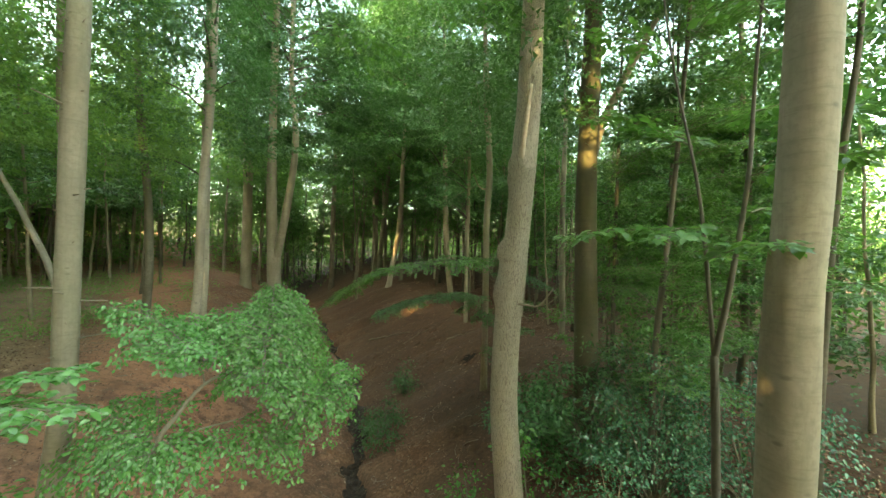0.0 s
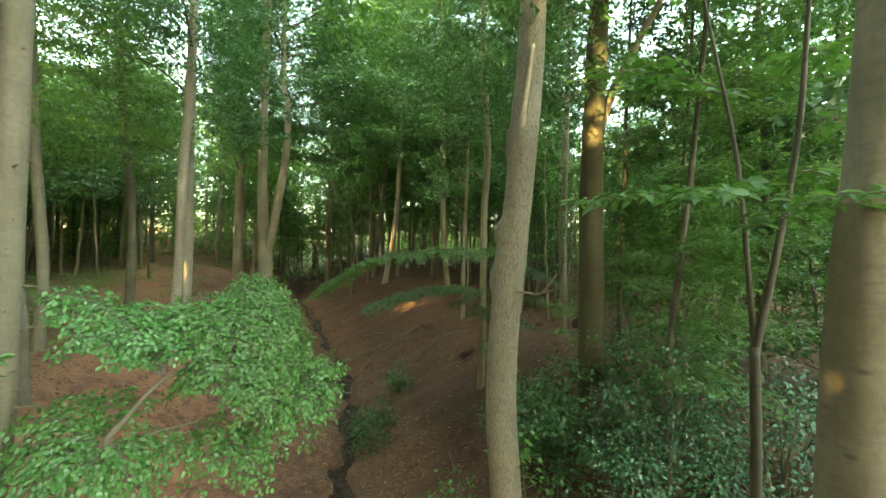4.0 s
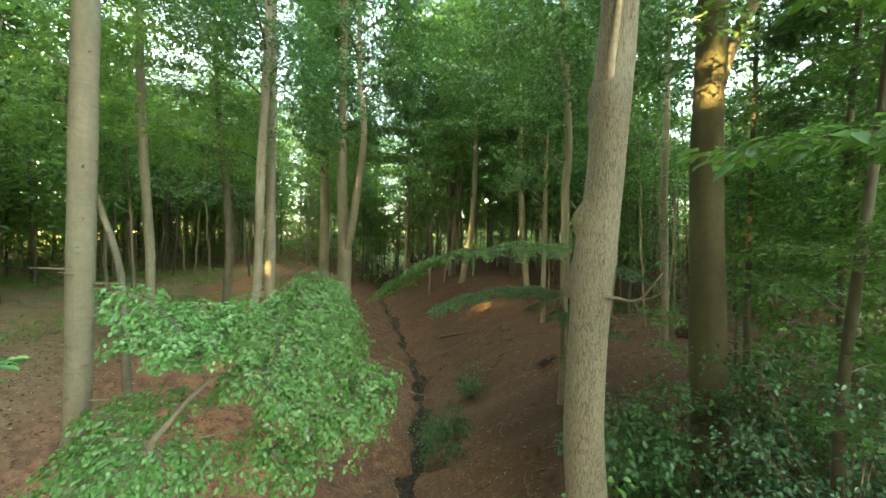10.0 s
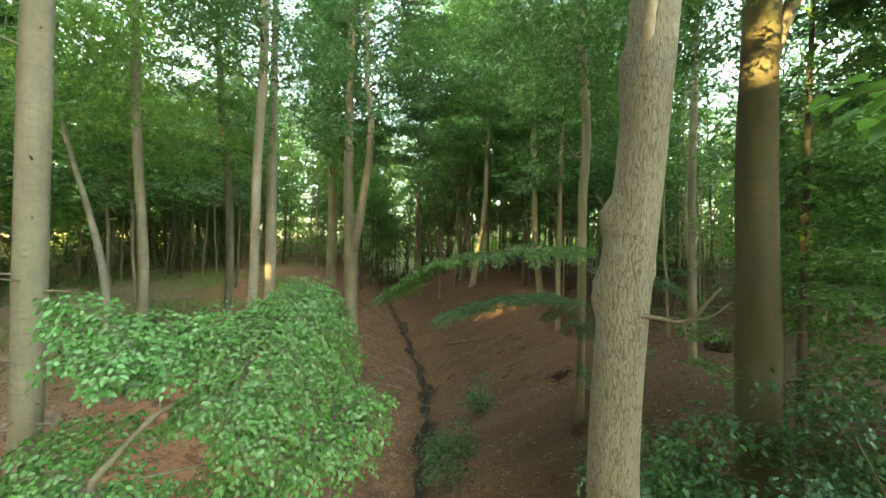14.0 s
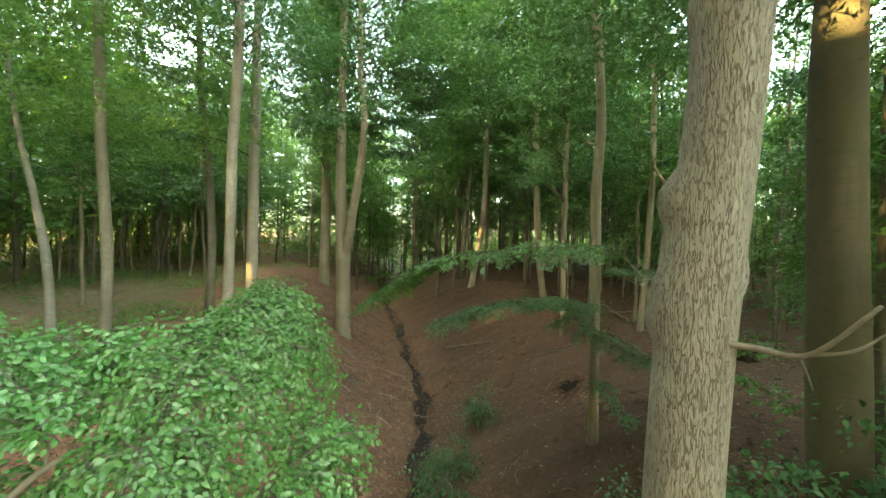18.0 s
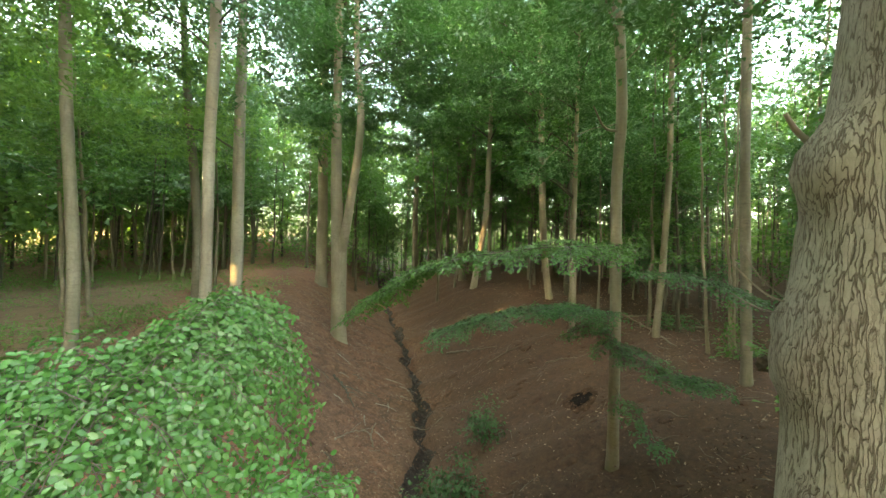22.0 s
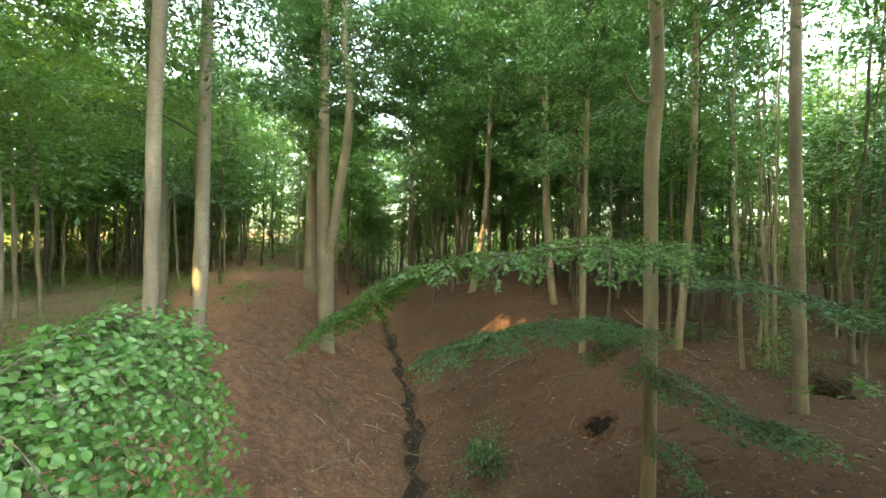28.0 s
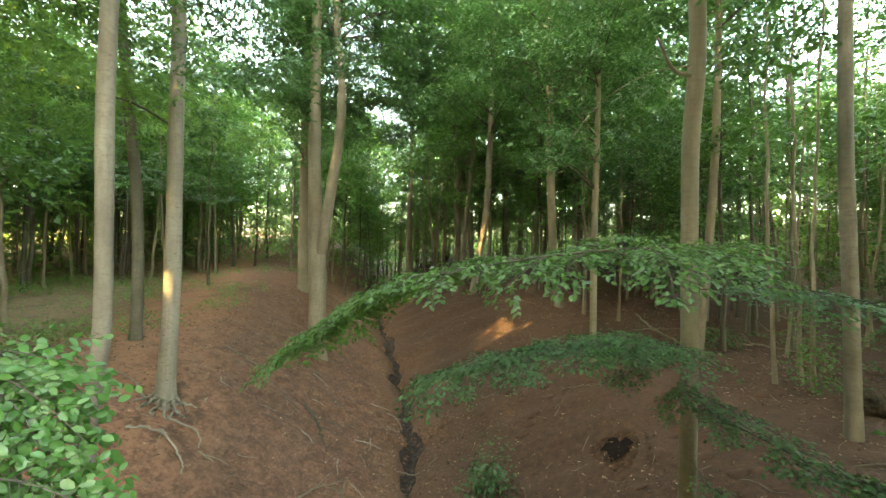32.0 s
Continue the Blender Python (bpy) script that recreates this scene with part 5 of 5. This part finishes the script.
# ---- young beech in layers of dark foliage beside the holly ----
def layered_beech(label, stem, seed, count, reach, z_from, z_to, mat, keep, leaf=0.085):
    rng = np.random.RandomState(seed)
    q = np.array(stem, float)
    z0 = gz(q[0, 0], q[0, 1]) - 0.08
    o = np.array([q[0, 0], q[0, 1], z0])
    tree = thing("young_beech_tree", o, label, "tree", G_YOUNG)
    line = curve_points(np.vstack([o, q]), 40)
    s = Soup()
    s.tube(line - o, np.linspace(0.07, 0.025, 40), 10, 0.03, rng)
    part("trunk", s.mesh("trunk", BARK_DARK), tree)
    made = 0
    while made < count:
        z = rng.uniform(z_from, z_to)
        a = rng.uniform(0, 2 * pi)
        if not keep(cos(a), sin(a)):
            continue
        p = np.array([np.interp(z, line[:, 2], line[:, k]) for k in range(3)]) - o
        r = reach * rng.uniform(0.45, 1.0) * (1.1 - 0.25 * (z - z_from) / (z_to - z_from))
        tip = p + np.array([cos(a) * r, sin(a) * r, rng.uniform(-0.15, 0.3) * r])
        leafy, woody = Soup(), Soup()
        spray(leafy, woody, p, tip, 0.3 * r + 0.2, rng, arch=0.09, leaf=leaf, gap=0.1, droop=0.22, fine=False)
        b = part("bough", woody.mesh("bough", BARK_THIN), tree)
        part("leaves", leafy.mesh("leaves", mat), b, kind="stuff")
        made += 1


layered_beech("young beech with tiers of dark green foliage over the holly", ((3.92, 7.0, 2.8), (4.04, 6.97, 4.5), (4.2, 6.94, 6.3), (4.4, 6.9, 9.5), (4.5, 6.9, 12.5)), 114, 50, 1.8, 2.6, 12.0, LEAF_BEECH, lambda x, y: x > -0.35)
layered_beech("young beech spreading flat leafy tiers between the trunks", ((5.4, 9.2, 3.0), (5.5, 9.3, 6.0), (5.6, 9.2, 9.0), (5.6, 9.2, 13.0)), 115, 40, 2.1, 2.2, 12.6, LEAF_BEECH, lambda x, y: x > -0.6 or y > 0.5, 0.11)
layered_beech("young beech standing in the shade of the mossy trunk", ((4.7, 10.4, 4.0), (4.75, 10.4, 8.0), (4.8, 10.3, 13.5)), 117, 38, 1.9, 6.5, 13.2, LEAF_DARK, lambda x, y: x > -0.55, 0.12)
layered_beech("slender young beech with light green tiers of leaves", ((5.6, 5.6, 3.0), (5.7, 5.5, 6.0), (5.9, 5.4, 8.5), (5.9, 5.4, 11.5)), 116, 12, 1.8, 2.4, 11.0, LEAF_BEECH, lambda x, y: True, 0.1)


def side_hornbeam():
    rng = np.random.RandomState(112)
    x, y = -5.3, 3.5
    z0 = gz(x, y) - 0.05
    o = np.array([x, y, z0])
    tree = thing("young_hornbeam", o, "young hornbeam reaching one leafy bough over the slope", "tree")
    s = Soup()
    s.tube(curve_points([o, (-5.3, 3.5, 1.5), (-5.1, 3.5, 3.2)], 16) - o, np.linspace(0.04, 0.012, 16), 8)
    part("stem", s.mesh("stem", BARK_THIN), tree)
    for a, b in (((-5.15, 3.5, 3.0), (-3.15, 3.45, 3.45)), ((-5.1, 3.5, 3.2), (-4.0, 4.3, 3.6)), ((-5.2, 3.5, 2.4), (-3.9, 3.3, 2.5))):
        leafy, woody = Soup(), Soup()
        spray(leafy, woody, np.array(a) - o, np.array(b) - o, 0.5, rng, arch=0.1, leaf=0.115, gap=0.055, droop=0.4)
        bo = part("bough", woody.mesh("bough", BARK_BEECH), tree)
        part("leaves", leafy.mesh("leaves", LEAF_NEAR), bo, kind="stuff")


side_hornbeam()


def leaning_trunk():
    rng = np.random.RandomState(113)
    x, y = -9.7, 9.85
    z0 = gz(x, y) - 0.1
    o = np.array([x, y, z0])
    tree = thing("leaning_tree", o, "thin pale trunk leaning steeply between the beeches", "tree")
    line = curve_points([o, (-10.05, 9.95, 3.6), (-11.6, 10.55, 5.6), (-13.7, 11.3, 7.8), (-16.0, 12.2, 10.6)], 40) - o
    part("trunk", trunk_mesh("trunk", line, np.linspace(0.1, 0.055, 40), BARK_THIN, rng, 12, 0.04, 0.2), tree)
    leafy = Soup()
    cluster_leaves(leafy, line[-1] + rng.normal(0, 1.2, (26, 3)), rng.uniform(0.5, 0.9, 26), 45, 0.2, rng)
    part("crown", leafy.mesh("crown", LEAF_BEECH), tree, kind="stuff")


leaning_trunk()


# ---- fallen wood, roots, a burrow and a stump ----
def on_ground(points, lift=0.03):
    return [(x, y, gz(x, y) + lift + dz) for x, y, dz in points]


def stick(name, label, points, r0, r1, mat, seed, forks=0):
    """A fallen branch lying on the ground along given places (x, y, lift)."""
    rng = np.random.RandomState(seed)
    pts = np.array(on_ground(points, r0 * 0.7))
    o = pts[0].copy()
    ob = thing(name, o, label, "fallen branch")
    line = curve_points(pts - o, 22)
    line[1:-1] += rng.normal(0, r0 * 0.5, (20, 3))
    s = Soup()
    s.tube(line, np.linspace(r0, r1, 22), 7, 0.08, rng)
    part("branch", s.mesh("branch", mat), ob)
    for k in range(forks):
        i = rng.randint(5, 18)
        d = norm(line[i + 1] - line[i])
        e = line[i] + d * rng.uniform(0.25, 0.7) + np.array([-d[1], d[0], rng.uniform(0, 0.3)]) * rng.choice([-1, 1]) * rng.uniform(0.2, 0.5)
        t = Soup()
        t.tube(curve_points([line[i], (line[i] + e) / 2 + [0, 0, 0.04], e], 6), np.linspace(r1 * 1.3, r1 * 0.4, 6), 5)
        part("side_twig", t.mesh("side_twig", mat), ob)


stick("fallen_branch", "long grey fallen branch on the far slope", [(-4.75, 25.2, 0), (-3.36, 24.5, 0.05), (-1.9, 23.8, 0.02)], 0.06, 0.02, DEAD_WOOD, 121, 2)
stick("fallen_branch", "bent pale stick lying past the slim trunk", [(3.5, 25.0, 0.5), (4.0, 23.6, 0.15), (4.45, 22.4, 0.05), (4.68, 19.9, 0.02)], 0.045, 0.03, DEAD_WOOD, 122, 2)
stick("fallen_branch", "thin pale pole lying under the young trees", [(6.1, 22.8, 0.08), (7.1, 22.9, 0.06), (7.8, 22.3, 0.03)], 0.035, 0.02, DEAD_WOOD, 123, 1)
stick("fallen_branch", "thin pole lying on the brow", [(3.2, 24.3, 0.05), (5.1, 24.9, 0.05), (7.0, 25.0, 0.03)], 0.035, 0.02, DEAD_WOOD, 124, 1)
stick("fallen_branch", "pale stick on the trodden bank", [(-12.0, 19.9, 0), (-11.0, 19.8, 0.04), (-9.9, 19.8, 0)], 0.03, 0.015, DEAD_WOOD, 125, 1)
stick("fallen_branch", "dark broken branch on the bank", [(-8.3, 19.5, 0.05), (-7.4, 18.9, 0.1), (-6.6, 18.0, 0.02)], 0.05, 0.02, BARK_DARK, 126, 3)
stick("fallen_branch", "broken stick standing out of the bank", [(-5.05, 16.35, 0), (-5.1, 16.3, 0.4), (-4.98, 16.35, 0.8)], 0.025, 0.018, DEAD_WOOD, 127, 1)
stick("fallen_branch", "thin grey stick beside the ditch", [(-6.1, 15.8, 0.02), (-5.85, 16.45, 0.08), (-5.6, 17.0, 0.04)], 0.022, 0.01, DEAD_WOOD, 128, 2)
stick("fallen_branch", "stick lying across the wet ditch", [(-4.6, 18.7, 0.1), (-4.0, 18.95, 0.12), (-3.5, 19.4, 0.06)], 0.022, 0.012, DEAD_WOOD, 129, 0)
stick("fallen_branch", "dead twig beside the pale trunk", [(-6.9, 7.5, 0.45), (-6.5, 7.4, 0.5), (-6.2, 7.35, 0.62)], 0.016, 0.008, DEAD_WOOD, 130, 1)
stick("fallen_branch", "long fallen pole on the pale slope", [(0.33, 20.7, 0), (0.9, 20.45, 0.03), (1.45, 20.1, 0.02)], 0.03, 0.015, DEAD_WOOD, 131, 0)
stick("fallen_branch", "forked fallen stick on the reddish slope", [(-2.2, 22.4, 0), (-1.33, 22.55, 0.04), (-0.4, 22.5, 0.02)], 0.03, 0.012, DEAD_WOOD, 132, 2)
stick("root", "long pale root running over the bank", [(-9.6, 14.5, 0.0), (-9.18, 14.9, 0.05), (-8.28, 14.73, 0.04), (-7.93, 14.44, 0)], 0.035, 0.014, BARK_PALE, 133)
stick("root", "crooked pale root below the beech", [(-9.62, 15.67, 0.03), (-9.45, 15.5, 0.05), (-8.82, 15.7, 0.05), (-8.49, 15.4, 0)], 0.035, 0.014, BARK_PALE, 134)
stick("root", "thin root along the bank", [(-10.4, 15.6, 0.0), (-11.2, 15.9, 0.04), (-12.0, 16.0, 0)], 0.03, 0.012, BARK_PALE, 135)
stick("root", "bent root at the foot of the holly", [(3.7, 8.4, 0.5), (3.5, 8.2, 0.15), (3.8, 8.0, 0.0)], 0.05, 0.03, BARK_BEECH, 136)

# dead sticks strewn over the dug bank
rng = np.random.RandomState(139)
for k in range(22):
    x, y, a = rng.uniform(-10.6, -5.2), rng.uniform(14.5, 22.5), rng.uniform(-1.2, 0.4)
    l = rng.uniform(0.35, 0.95)
    stick("fallen_stick", "short dry stick lying on the crumbled bank", [(x, y, 0.01), (x + 0.5 * l * cos(a), y + 0.5 * l * sin(a) + rng.uniform(-0.08, 0.08), 0.05), (x + l * cos(a), y + l * sin(a), 0.02)], 0.017, 0.008,
          BARK_PALE if k % 3 else BARK_DARK, 300 + k, k % 2)

# spreading roots of the beech on the bank
for k, a in enumerate((-2.5, -1.9, -1.35, -0.8, -0.2, 0.5)):
    x0, y0 = -10.03 + 0.2 * cos(a), 15.86 + 0.2 * sin(a)
    stick("root", "short bare root clawing into the bank", [(x0, y0, 0.18), (x0 + 0.2 * cos(a), y0 + 0.2 * sin(a), 0.06), (x0 + 0.5 * cos(a + 0.2), y0 + 0.5 * sin(a + 0.2), -0.05)], 0.055, 0.02, BARK_PALE, 140 + k)


def burrow():
    """A burrow in the slope: a near-black patch paints the hollow's shade, ringed with thrown-out earth."""
    x, y = 1.3, 17.3
    bm = bmesh.new()
    n = 20
    rng = np.random.RandomState(151)
    rings = []
    for r, dz in ((0.46, -0.03), (0.38, 0.02), (0.3, 0.03), (0.2, 0.01)):
        ring = []
        for k in range(n):
            a = 2 * pi * k / n
            rr = r * (1 + 0.14 * sin(3 * a) + rng.uniform(-0.06, 0.06))
            px, py = x + rr * cos(a) * 1.15, y + rr * sin(a) * 1.7
            ring.append(bm.verts.new((px - x, py - y, gz(px, py) - gz(x, y) + dz + rng.uniform(-0.01, 0.01))))
        rings.append(ring)
    for a, b in zip(rings, rings[1:]):
        for k in range(n):
            bm.faces.new((a[k], a[(k + 1) % n], b[(k + 1) % n], b[k]))
    me = bpy.data.meshes.new("earth_rim")
    bm.to_mesh(me)
    bm.free()
    me.materials.append(plain_material("burrow_earth", (0.035, 0.019, 0.012), (0.12, 0.064, 0.039), 6, 0.95))
    ob = thing("burrow", (x, y, gz(x, y)), "dark burrow dug into the leafy slope", "burrow")
    part("earth_rim", me, ob)
    # flat sheet over the ground, near-black in place of a shaded hole
    bm = bmesh.new()
    old = None
    for r in (0.27, 0.22, 0.16, 0.09, 0.02):
        ring = []
        for k in range(n):
            a = 2 * pi * k / n
            rr = r * (1 + 0.16 * sin(3 * a + 1) + 0.16 * sin(5 * a) + 0.14 * sin(9 * a + 2))
            px, py = x + rr * cos(a) * 1.05, y + rr * sin(a) * 1.7
            ring.append(bm.verts.new((px - x, py - y, gz(px, py) - gz(x, y) + 0.05)))
        if old:
            for k in range(n):
                bm.faces.new((old[k], old[(k + 1) % n], ring[(k + 1) % n], ring[k]))
        old = ring
    bm.faces.new(old)
    me = bpy.data.meshes.new("opening")
    bm.to_mesh(me)
    bm.free()
    me.materials.append(plain_material("hollow_shade", (0.008, 0.006, 0.005), (0.02, 0.012, 0.009), 9, 0.97))
    part("opening", me, ob)


burrow()


def stump(x, y, r, h, label, seed, mat):
    ob = thing("tree_stump", (x, y, gz(x, y) - 0.05), label, "stump")
    bm = bmesh.new()
    bmesh.ops.create_icosphere(bm, subdivisions=4, radius=1.0)
    for v in bm.verts:
        n = noise.fractal(v.co * 1.7 + Vector((seed, 0, 0)), 1.0, 2.0, 4) * 0.3 + noise.fractal(v.co * 6 + Vector((seed, 5, 0)), 1.0, 2.0, 3) * 0.1
        spread = 1 + 0.5 * max(0.0, -v.co.z)
        v.co = Vector((v.co.x * r * spread, v.co.y * r * spread, min(v.co.z, 0.75) * h * 1.2)) * (1 + n)
    me = bpy.data.meshes.new("wood")
    bm.to_mesh(me)
    bm.free()
    me.materials.append(mat)
    part("wood", me, ob)


ROTTEN = plain_material("rotten_wood", (0.022, 0.018, 0.012), (0.075, 0.055, 0.035), 9, 0.95)
stump(6.46, 17.66, 0.42, 0.42, "low dark mossy stump beside the thin trunk", 161, ROTTEN)
for x, y, turn, size in ((5.4, 8.9, 20, 0.72), (5.0, 11.3, 140, 0.8)):
    copy_thing(YOUNG[1], pose(x, y, gz(x, y) - 0.08, 0, 0, turn) @ Matrix.Diagonal((size, size, size, 1)))
copy_thing(STEMS[2], pose(5.99, 18.85, gz(5.99, 18.85) - 0.08, 1.5, -1.0, 40))
bush("seedling_shrub", "leafy growth clinging round a thin stem", (6.05, 18.8), (0.4, 0.4, 2.8), 18, 30, 0.1, LEAF_BEECH, 100)
bush("seedling_shrub", "low green growth under the young trees", (5.4, 22.7), (0.7, 0.5, 0.9), 14, 30, 0.11, LEAF_DARK, 102)
bush("seedling_shrub", "dark green growth on the brow of the slope", (2.7, 21.9), (0.7, 0.5, 0.8), 14, 30, 0.11, LEAF_DARK, 103)
stump(-9.5, 8.6, 0.16, 0.3, "small pale stump among the leaves", 162, DEAD_WOOD)


# dead side branch and broken twig of the oak
def oak_branches():
    host = OAK
    o = np.array(host.location)
    rng = np.random.RandomState(171)
    for pts, r0, r1 in (([(1.33, 6.8, 4.1), (1.5, 6.74, 4.09), (1.7, 6.62, 4.1), (1.87, 6.4, 4.42)], 0.026, 0.011), ([(1.7, 6.62, 4.1), (1.84, 6.52, 4.16), (1.98, 6.47, 4.3)], 0.012, 0.006),
                        ([(1.66, 6.66, 4.1), (1.69, 6.63, 3.99), (1.71, 6.61, 3.9)], 0.009, 0.004), ([(1.1, 7.05, 5.13), (1.03, 7.06, 5.22), (0.985, 7.06, 5.3)], 0.016, 0.009),
                        ([(1.05, 7.05, 4.45), (0.92, 7.05, 4.5), (0.8, 7.08, 4.63)], 0.006, 0.003), ([(1.04, 7.03, 4.43), (0.9, 7.0, 4.43), (0.76, 7.0, 4.5)], 0.005, 0.002), ([(1.05, 7.04, 4.44), (0.93, 7.1, 4.56), (0.86, 7.12, 4.7)], 0.005, 0.002)):
        s = Soup()
        line = curve_points(pts, 14) - o
        s.tube(line, np.linspace(r0, r1, 14), 7, 0.06, rng)
        part("dead_branch", s.mesh("dead_branch", DEAD_WOOD), host, "bare dead branch")
    s = Soup()
    s.tube(curve_points([(1.39, 6.78, 6.6), (1.36, 6.71, 6.78), (1.4, 6.68, 7.2), (1.5, 6.7, 8.0)], 16) - o, np.concatenate([[0.02, 0.05], np.linspace(0.062, 0.03, 14)]), 9, 0.06, rng)
    part("broken_limb", s.mesh("broken_limb", plain_material("stripped_wood", (0.36, 0.27, 0.2), (0.5, 0.4, 0.31), 12)), host, "pale barkless limb stub")


def knot_hole():
    host = OAK
    bm = bmesh.new()
    # solid lump on the bark, coloured near-black for the shade inside the hole
    bmesh.ops.create_icosphere(bm, subdivisions=2, radius=0.021)
    for v in bm.verts:
        v.co.z *= 0.75
        v.co *= 1 + 0.15 * sin(v.co.x * 160)
        v.co += Vector((1.05, 6.87, 4.47)) - host.location
    me = bpy.data.meshes.new("knot_hole")
    bm.to_mesh(me)
    bm.free()
    me.materials.append(bpy.data.materials["hollow_shade"])
    part("knot_hole", me, host, "small knot hole, its shade painted as a near-black lump")


oak_branches()
knot_hole()


# ---- low green growth on the plateau and by the ditch ----
def ground_plants(name, label, area, count, size, mat, seed):
    rng = np.random.RandomState(seed)
    x0, x1, y0, y1 = area
    cx, cy = rng.uniform(x0, x1, count), rng.uniform(y0, y1, count)
    keep = fbm(cx, cy, 0.5, seed) > -0.05
    cx, cy = cx[keep], cy[keep]
    cs = np.stack([cx, cy, height(cx, cy) + size * 0.6], 1)
    leafy = Soup()
    cluster_leaves(leafy, cs, np.full(len(cs), size), 26, 0.12, rng, 0.5)
    ob = new(name, leafy.mesh(name, mat))
    tagged(ob, label, "undergrowth", kind="stuff")


ground_plants("undergrowth", "low green bramble and seedlings on the plateau", (-34, -14.2, 9, 27), 820, 0.62, LEAF_BRIGHT, 181)
ground_plants("undergrowth", "low green seedlings under the young trees", (5.5, 13, 16, 24), 90, 0.4, LEAF_DARK, 182)

# ---- small twigs strewn over the valley sides ----
rng = np.random.RandomState(201)
twigs = Soup()
for k in range(520):
    x, y = rng.uniform(-14, 8), rng.uniform(8, 30)
    a, l = rng.uniform(0, 2 * pi), rng.uniform(0.15, 0.6)
    e = (x + cos(a) * l, y + sin(a) * l)
    m = ((x + e[0]) / 2 + rng.uniform(-0.12, 0.12), (y + e[1]) / 2 + rng.uniform(-0.12, 0.12))
    pts = [(p[0], p[1], gz(*p) + rng.uniform(0.01, 0.06)) for p in ((x, y), m, e)]
    twigs.tube(curve_points(pts, 5), np.linspace(rng.uniform(0.006, 0.014), 0.004, 5), 4)
strewn = new("strewn_twigs", twigs.mesh("strewn_twigs", DEAD_WOOD))
tagged(strewn, "small dry twigs strewn among the fallen leaves", "twigs", kind="stuff")

ground_plants("undergrowth", "knee-high green plants far over the plateau", (-44, -19, 20, 44), 520, 0.7, LEAF_BRIGHT, 183)


# broken stub and hanging dead twig of the slim trunk
def slim_trunk_branches():
    host = SLIM
    o = np.array(host.location)
    rng = np.random.RandomState(211)
    for pts, r0, r1 in (([(1.62, 14.1, 7.35), (1.3, 13.95, 7.4), (1.05, 13.85, 7.85)], 0.036, 0.018), ([(1.56, 14.08, 7.5), (0.9, 13.8, 7.3), (0.2, 13.6, 6.8), (-0.35, 13.5, 6.0)], 0.011, 0.004),
                        ([(1.64, 14.1, 8.8), (1.95, 14.0, 9.1), (2.15, 13.9, 9.4)], 0.02, 0.008), ([(1.6, 14.1, 9.4), (1.25, 13.9, 10.2), (1.05, 13.8, 11.2)], 0.03, 0.015)):
        s = Soup()
        s.tube(curve_points(pts, 14) - o, np.linspace(r0, r1, 14), 6, 0.06, rng)
        part("dead_branch", s.mesh("dead_branch", DEAD_WOOD), host, "bare dead branch")


slim_trunk_branches()


# limb of the mossy beech
def mossy_beech_limb():
    host = MOSSY
    o = np.array(host.location)
    s = Soup()
    s.tube(curve_points([(3.62, 9.5, 7.2), (3.85, 9.38, 8.2), (4.3, 9.15, 9.3), (4.9, 8.9, 10.6)], 18) - o, np.linspace(0.13, 0.06, 18), 12, 0.02, np.random.RandomState(212))
    part("limb", s.mesh("limb", BARK_BEECH), host, "smooth grey side limb")


mossy_beech_limb()


# short dead stubs on the pale trunk
def pale_trunk_stubs():
    host = PALE
    hs, line, rad = AXES[PALE.name]
    rng = np.random.RandomState(213)
    for k in range(34):
        h, a = rng.uniform(2.0, 9.8), rng.uniform(-2.6, 0.6)
        p = np.array([np.interp(h, hs, line[:, 0]) + cos(a) * 0.16, np.interp(h, hs, line[:, 1]) + sin(a) * 0.16, h])
        l = rng.uniform(0.04, 0.13) if k % 4 else rng.uniform(0.3, 0.5)
        s = Soup()
        s.tube([p, p + np.array([cos(a), sin(a), rng.uniform(-0.1, 0.35)]) * l], [0.016, 0.007], 6)
        part("twig_stub", s.mesh("twig_stub", DEAD_WOOD), host)


pale_trunk_stubs()


# ---- loose clods and hummocks on the dug-over bank ----
rng = np.random.RandomState(221)
clods = Soup()
for k in range(520):
    x = rng.uniform(-10.5, -3.6) if k % 3 else rng.uniform(-3, 5)
    y = rng.uniform(13, 23) if k % 3 else rng.uniform(10, 24)
    r = rng.uniform(0.05, 0.11) if k % 4 else rng.uniform(0.1, 0.2)
    lat, lon = 5, 8
    ring = []
    for i in range(lat):
        t = i / (lat - 1) * pi / 2
        for j in range(lon):
            a = 2 * pi * j / lon
            rr = r * cos(t) * (1 + rng.uniform(-0.2, 0.2)) + 0.004
            px, py = x + rr * cos(a) * 1.3, y + rr * sin(a)
            ring.append((px, py, gz(px, py) - 0.02 + r * 0.55 * sin(t)))
    q = [(i * lon + j, i * lon + (j + 1) % lon, (i + 1) * lon + (j + 1) % lon, (i + 1) * lon + j) for i in range(lat - 1) for j in range(lon)]
    clods.put(ring, (), q)
heap = new("earth_clods", clods.mesh("earth_clods", GROUND))
tagged(heap, "crumbled clods of brown earth on the dug-over bank", "earth", kind="stuff")
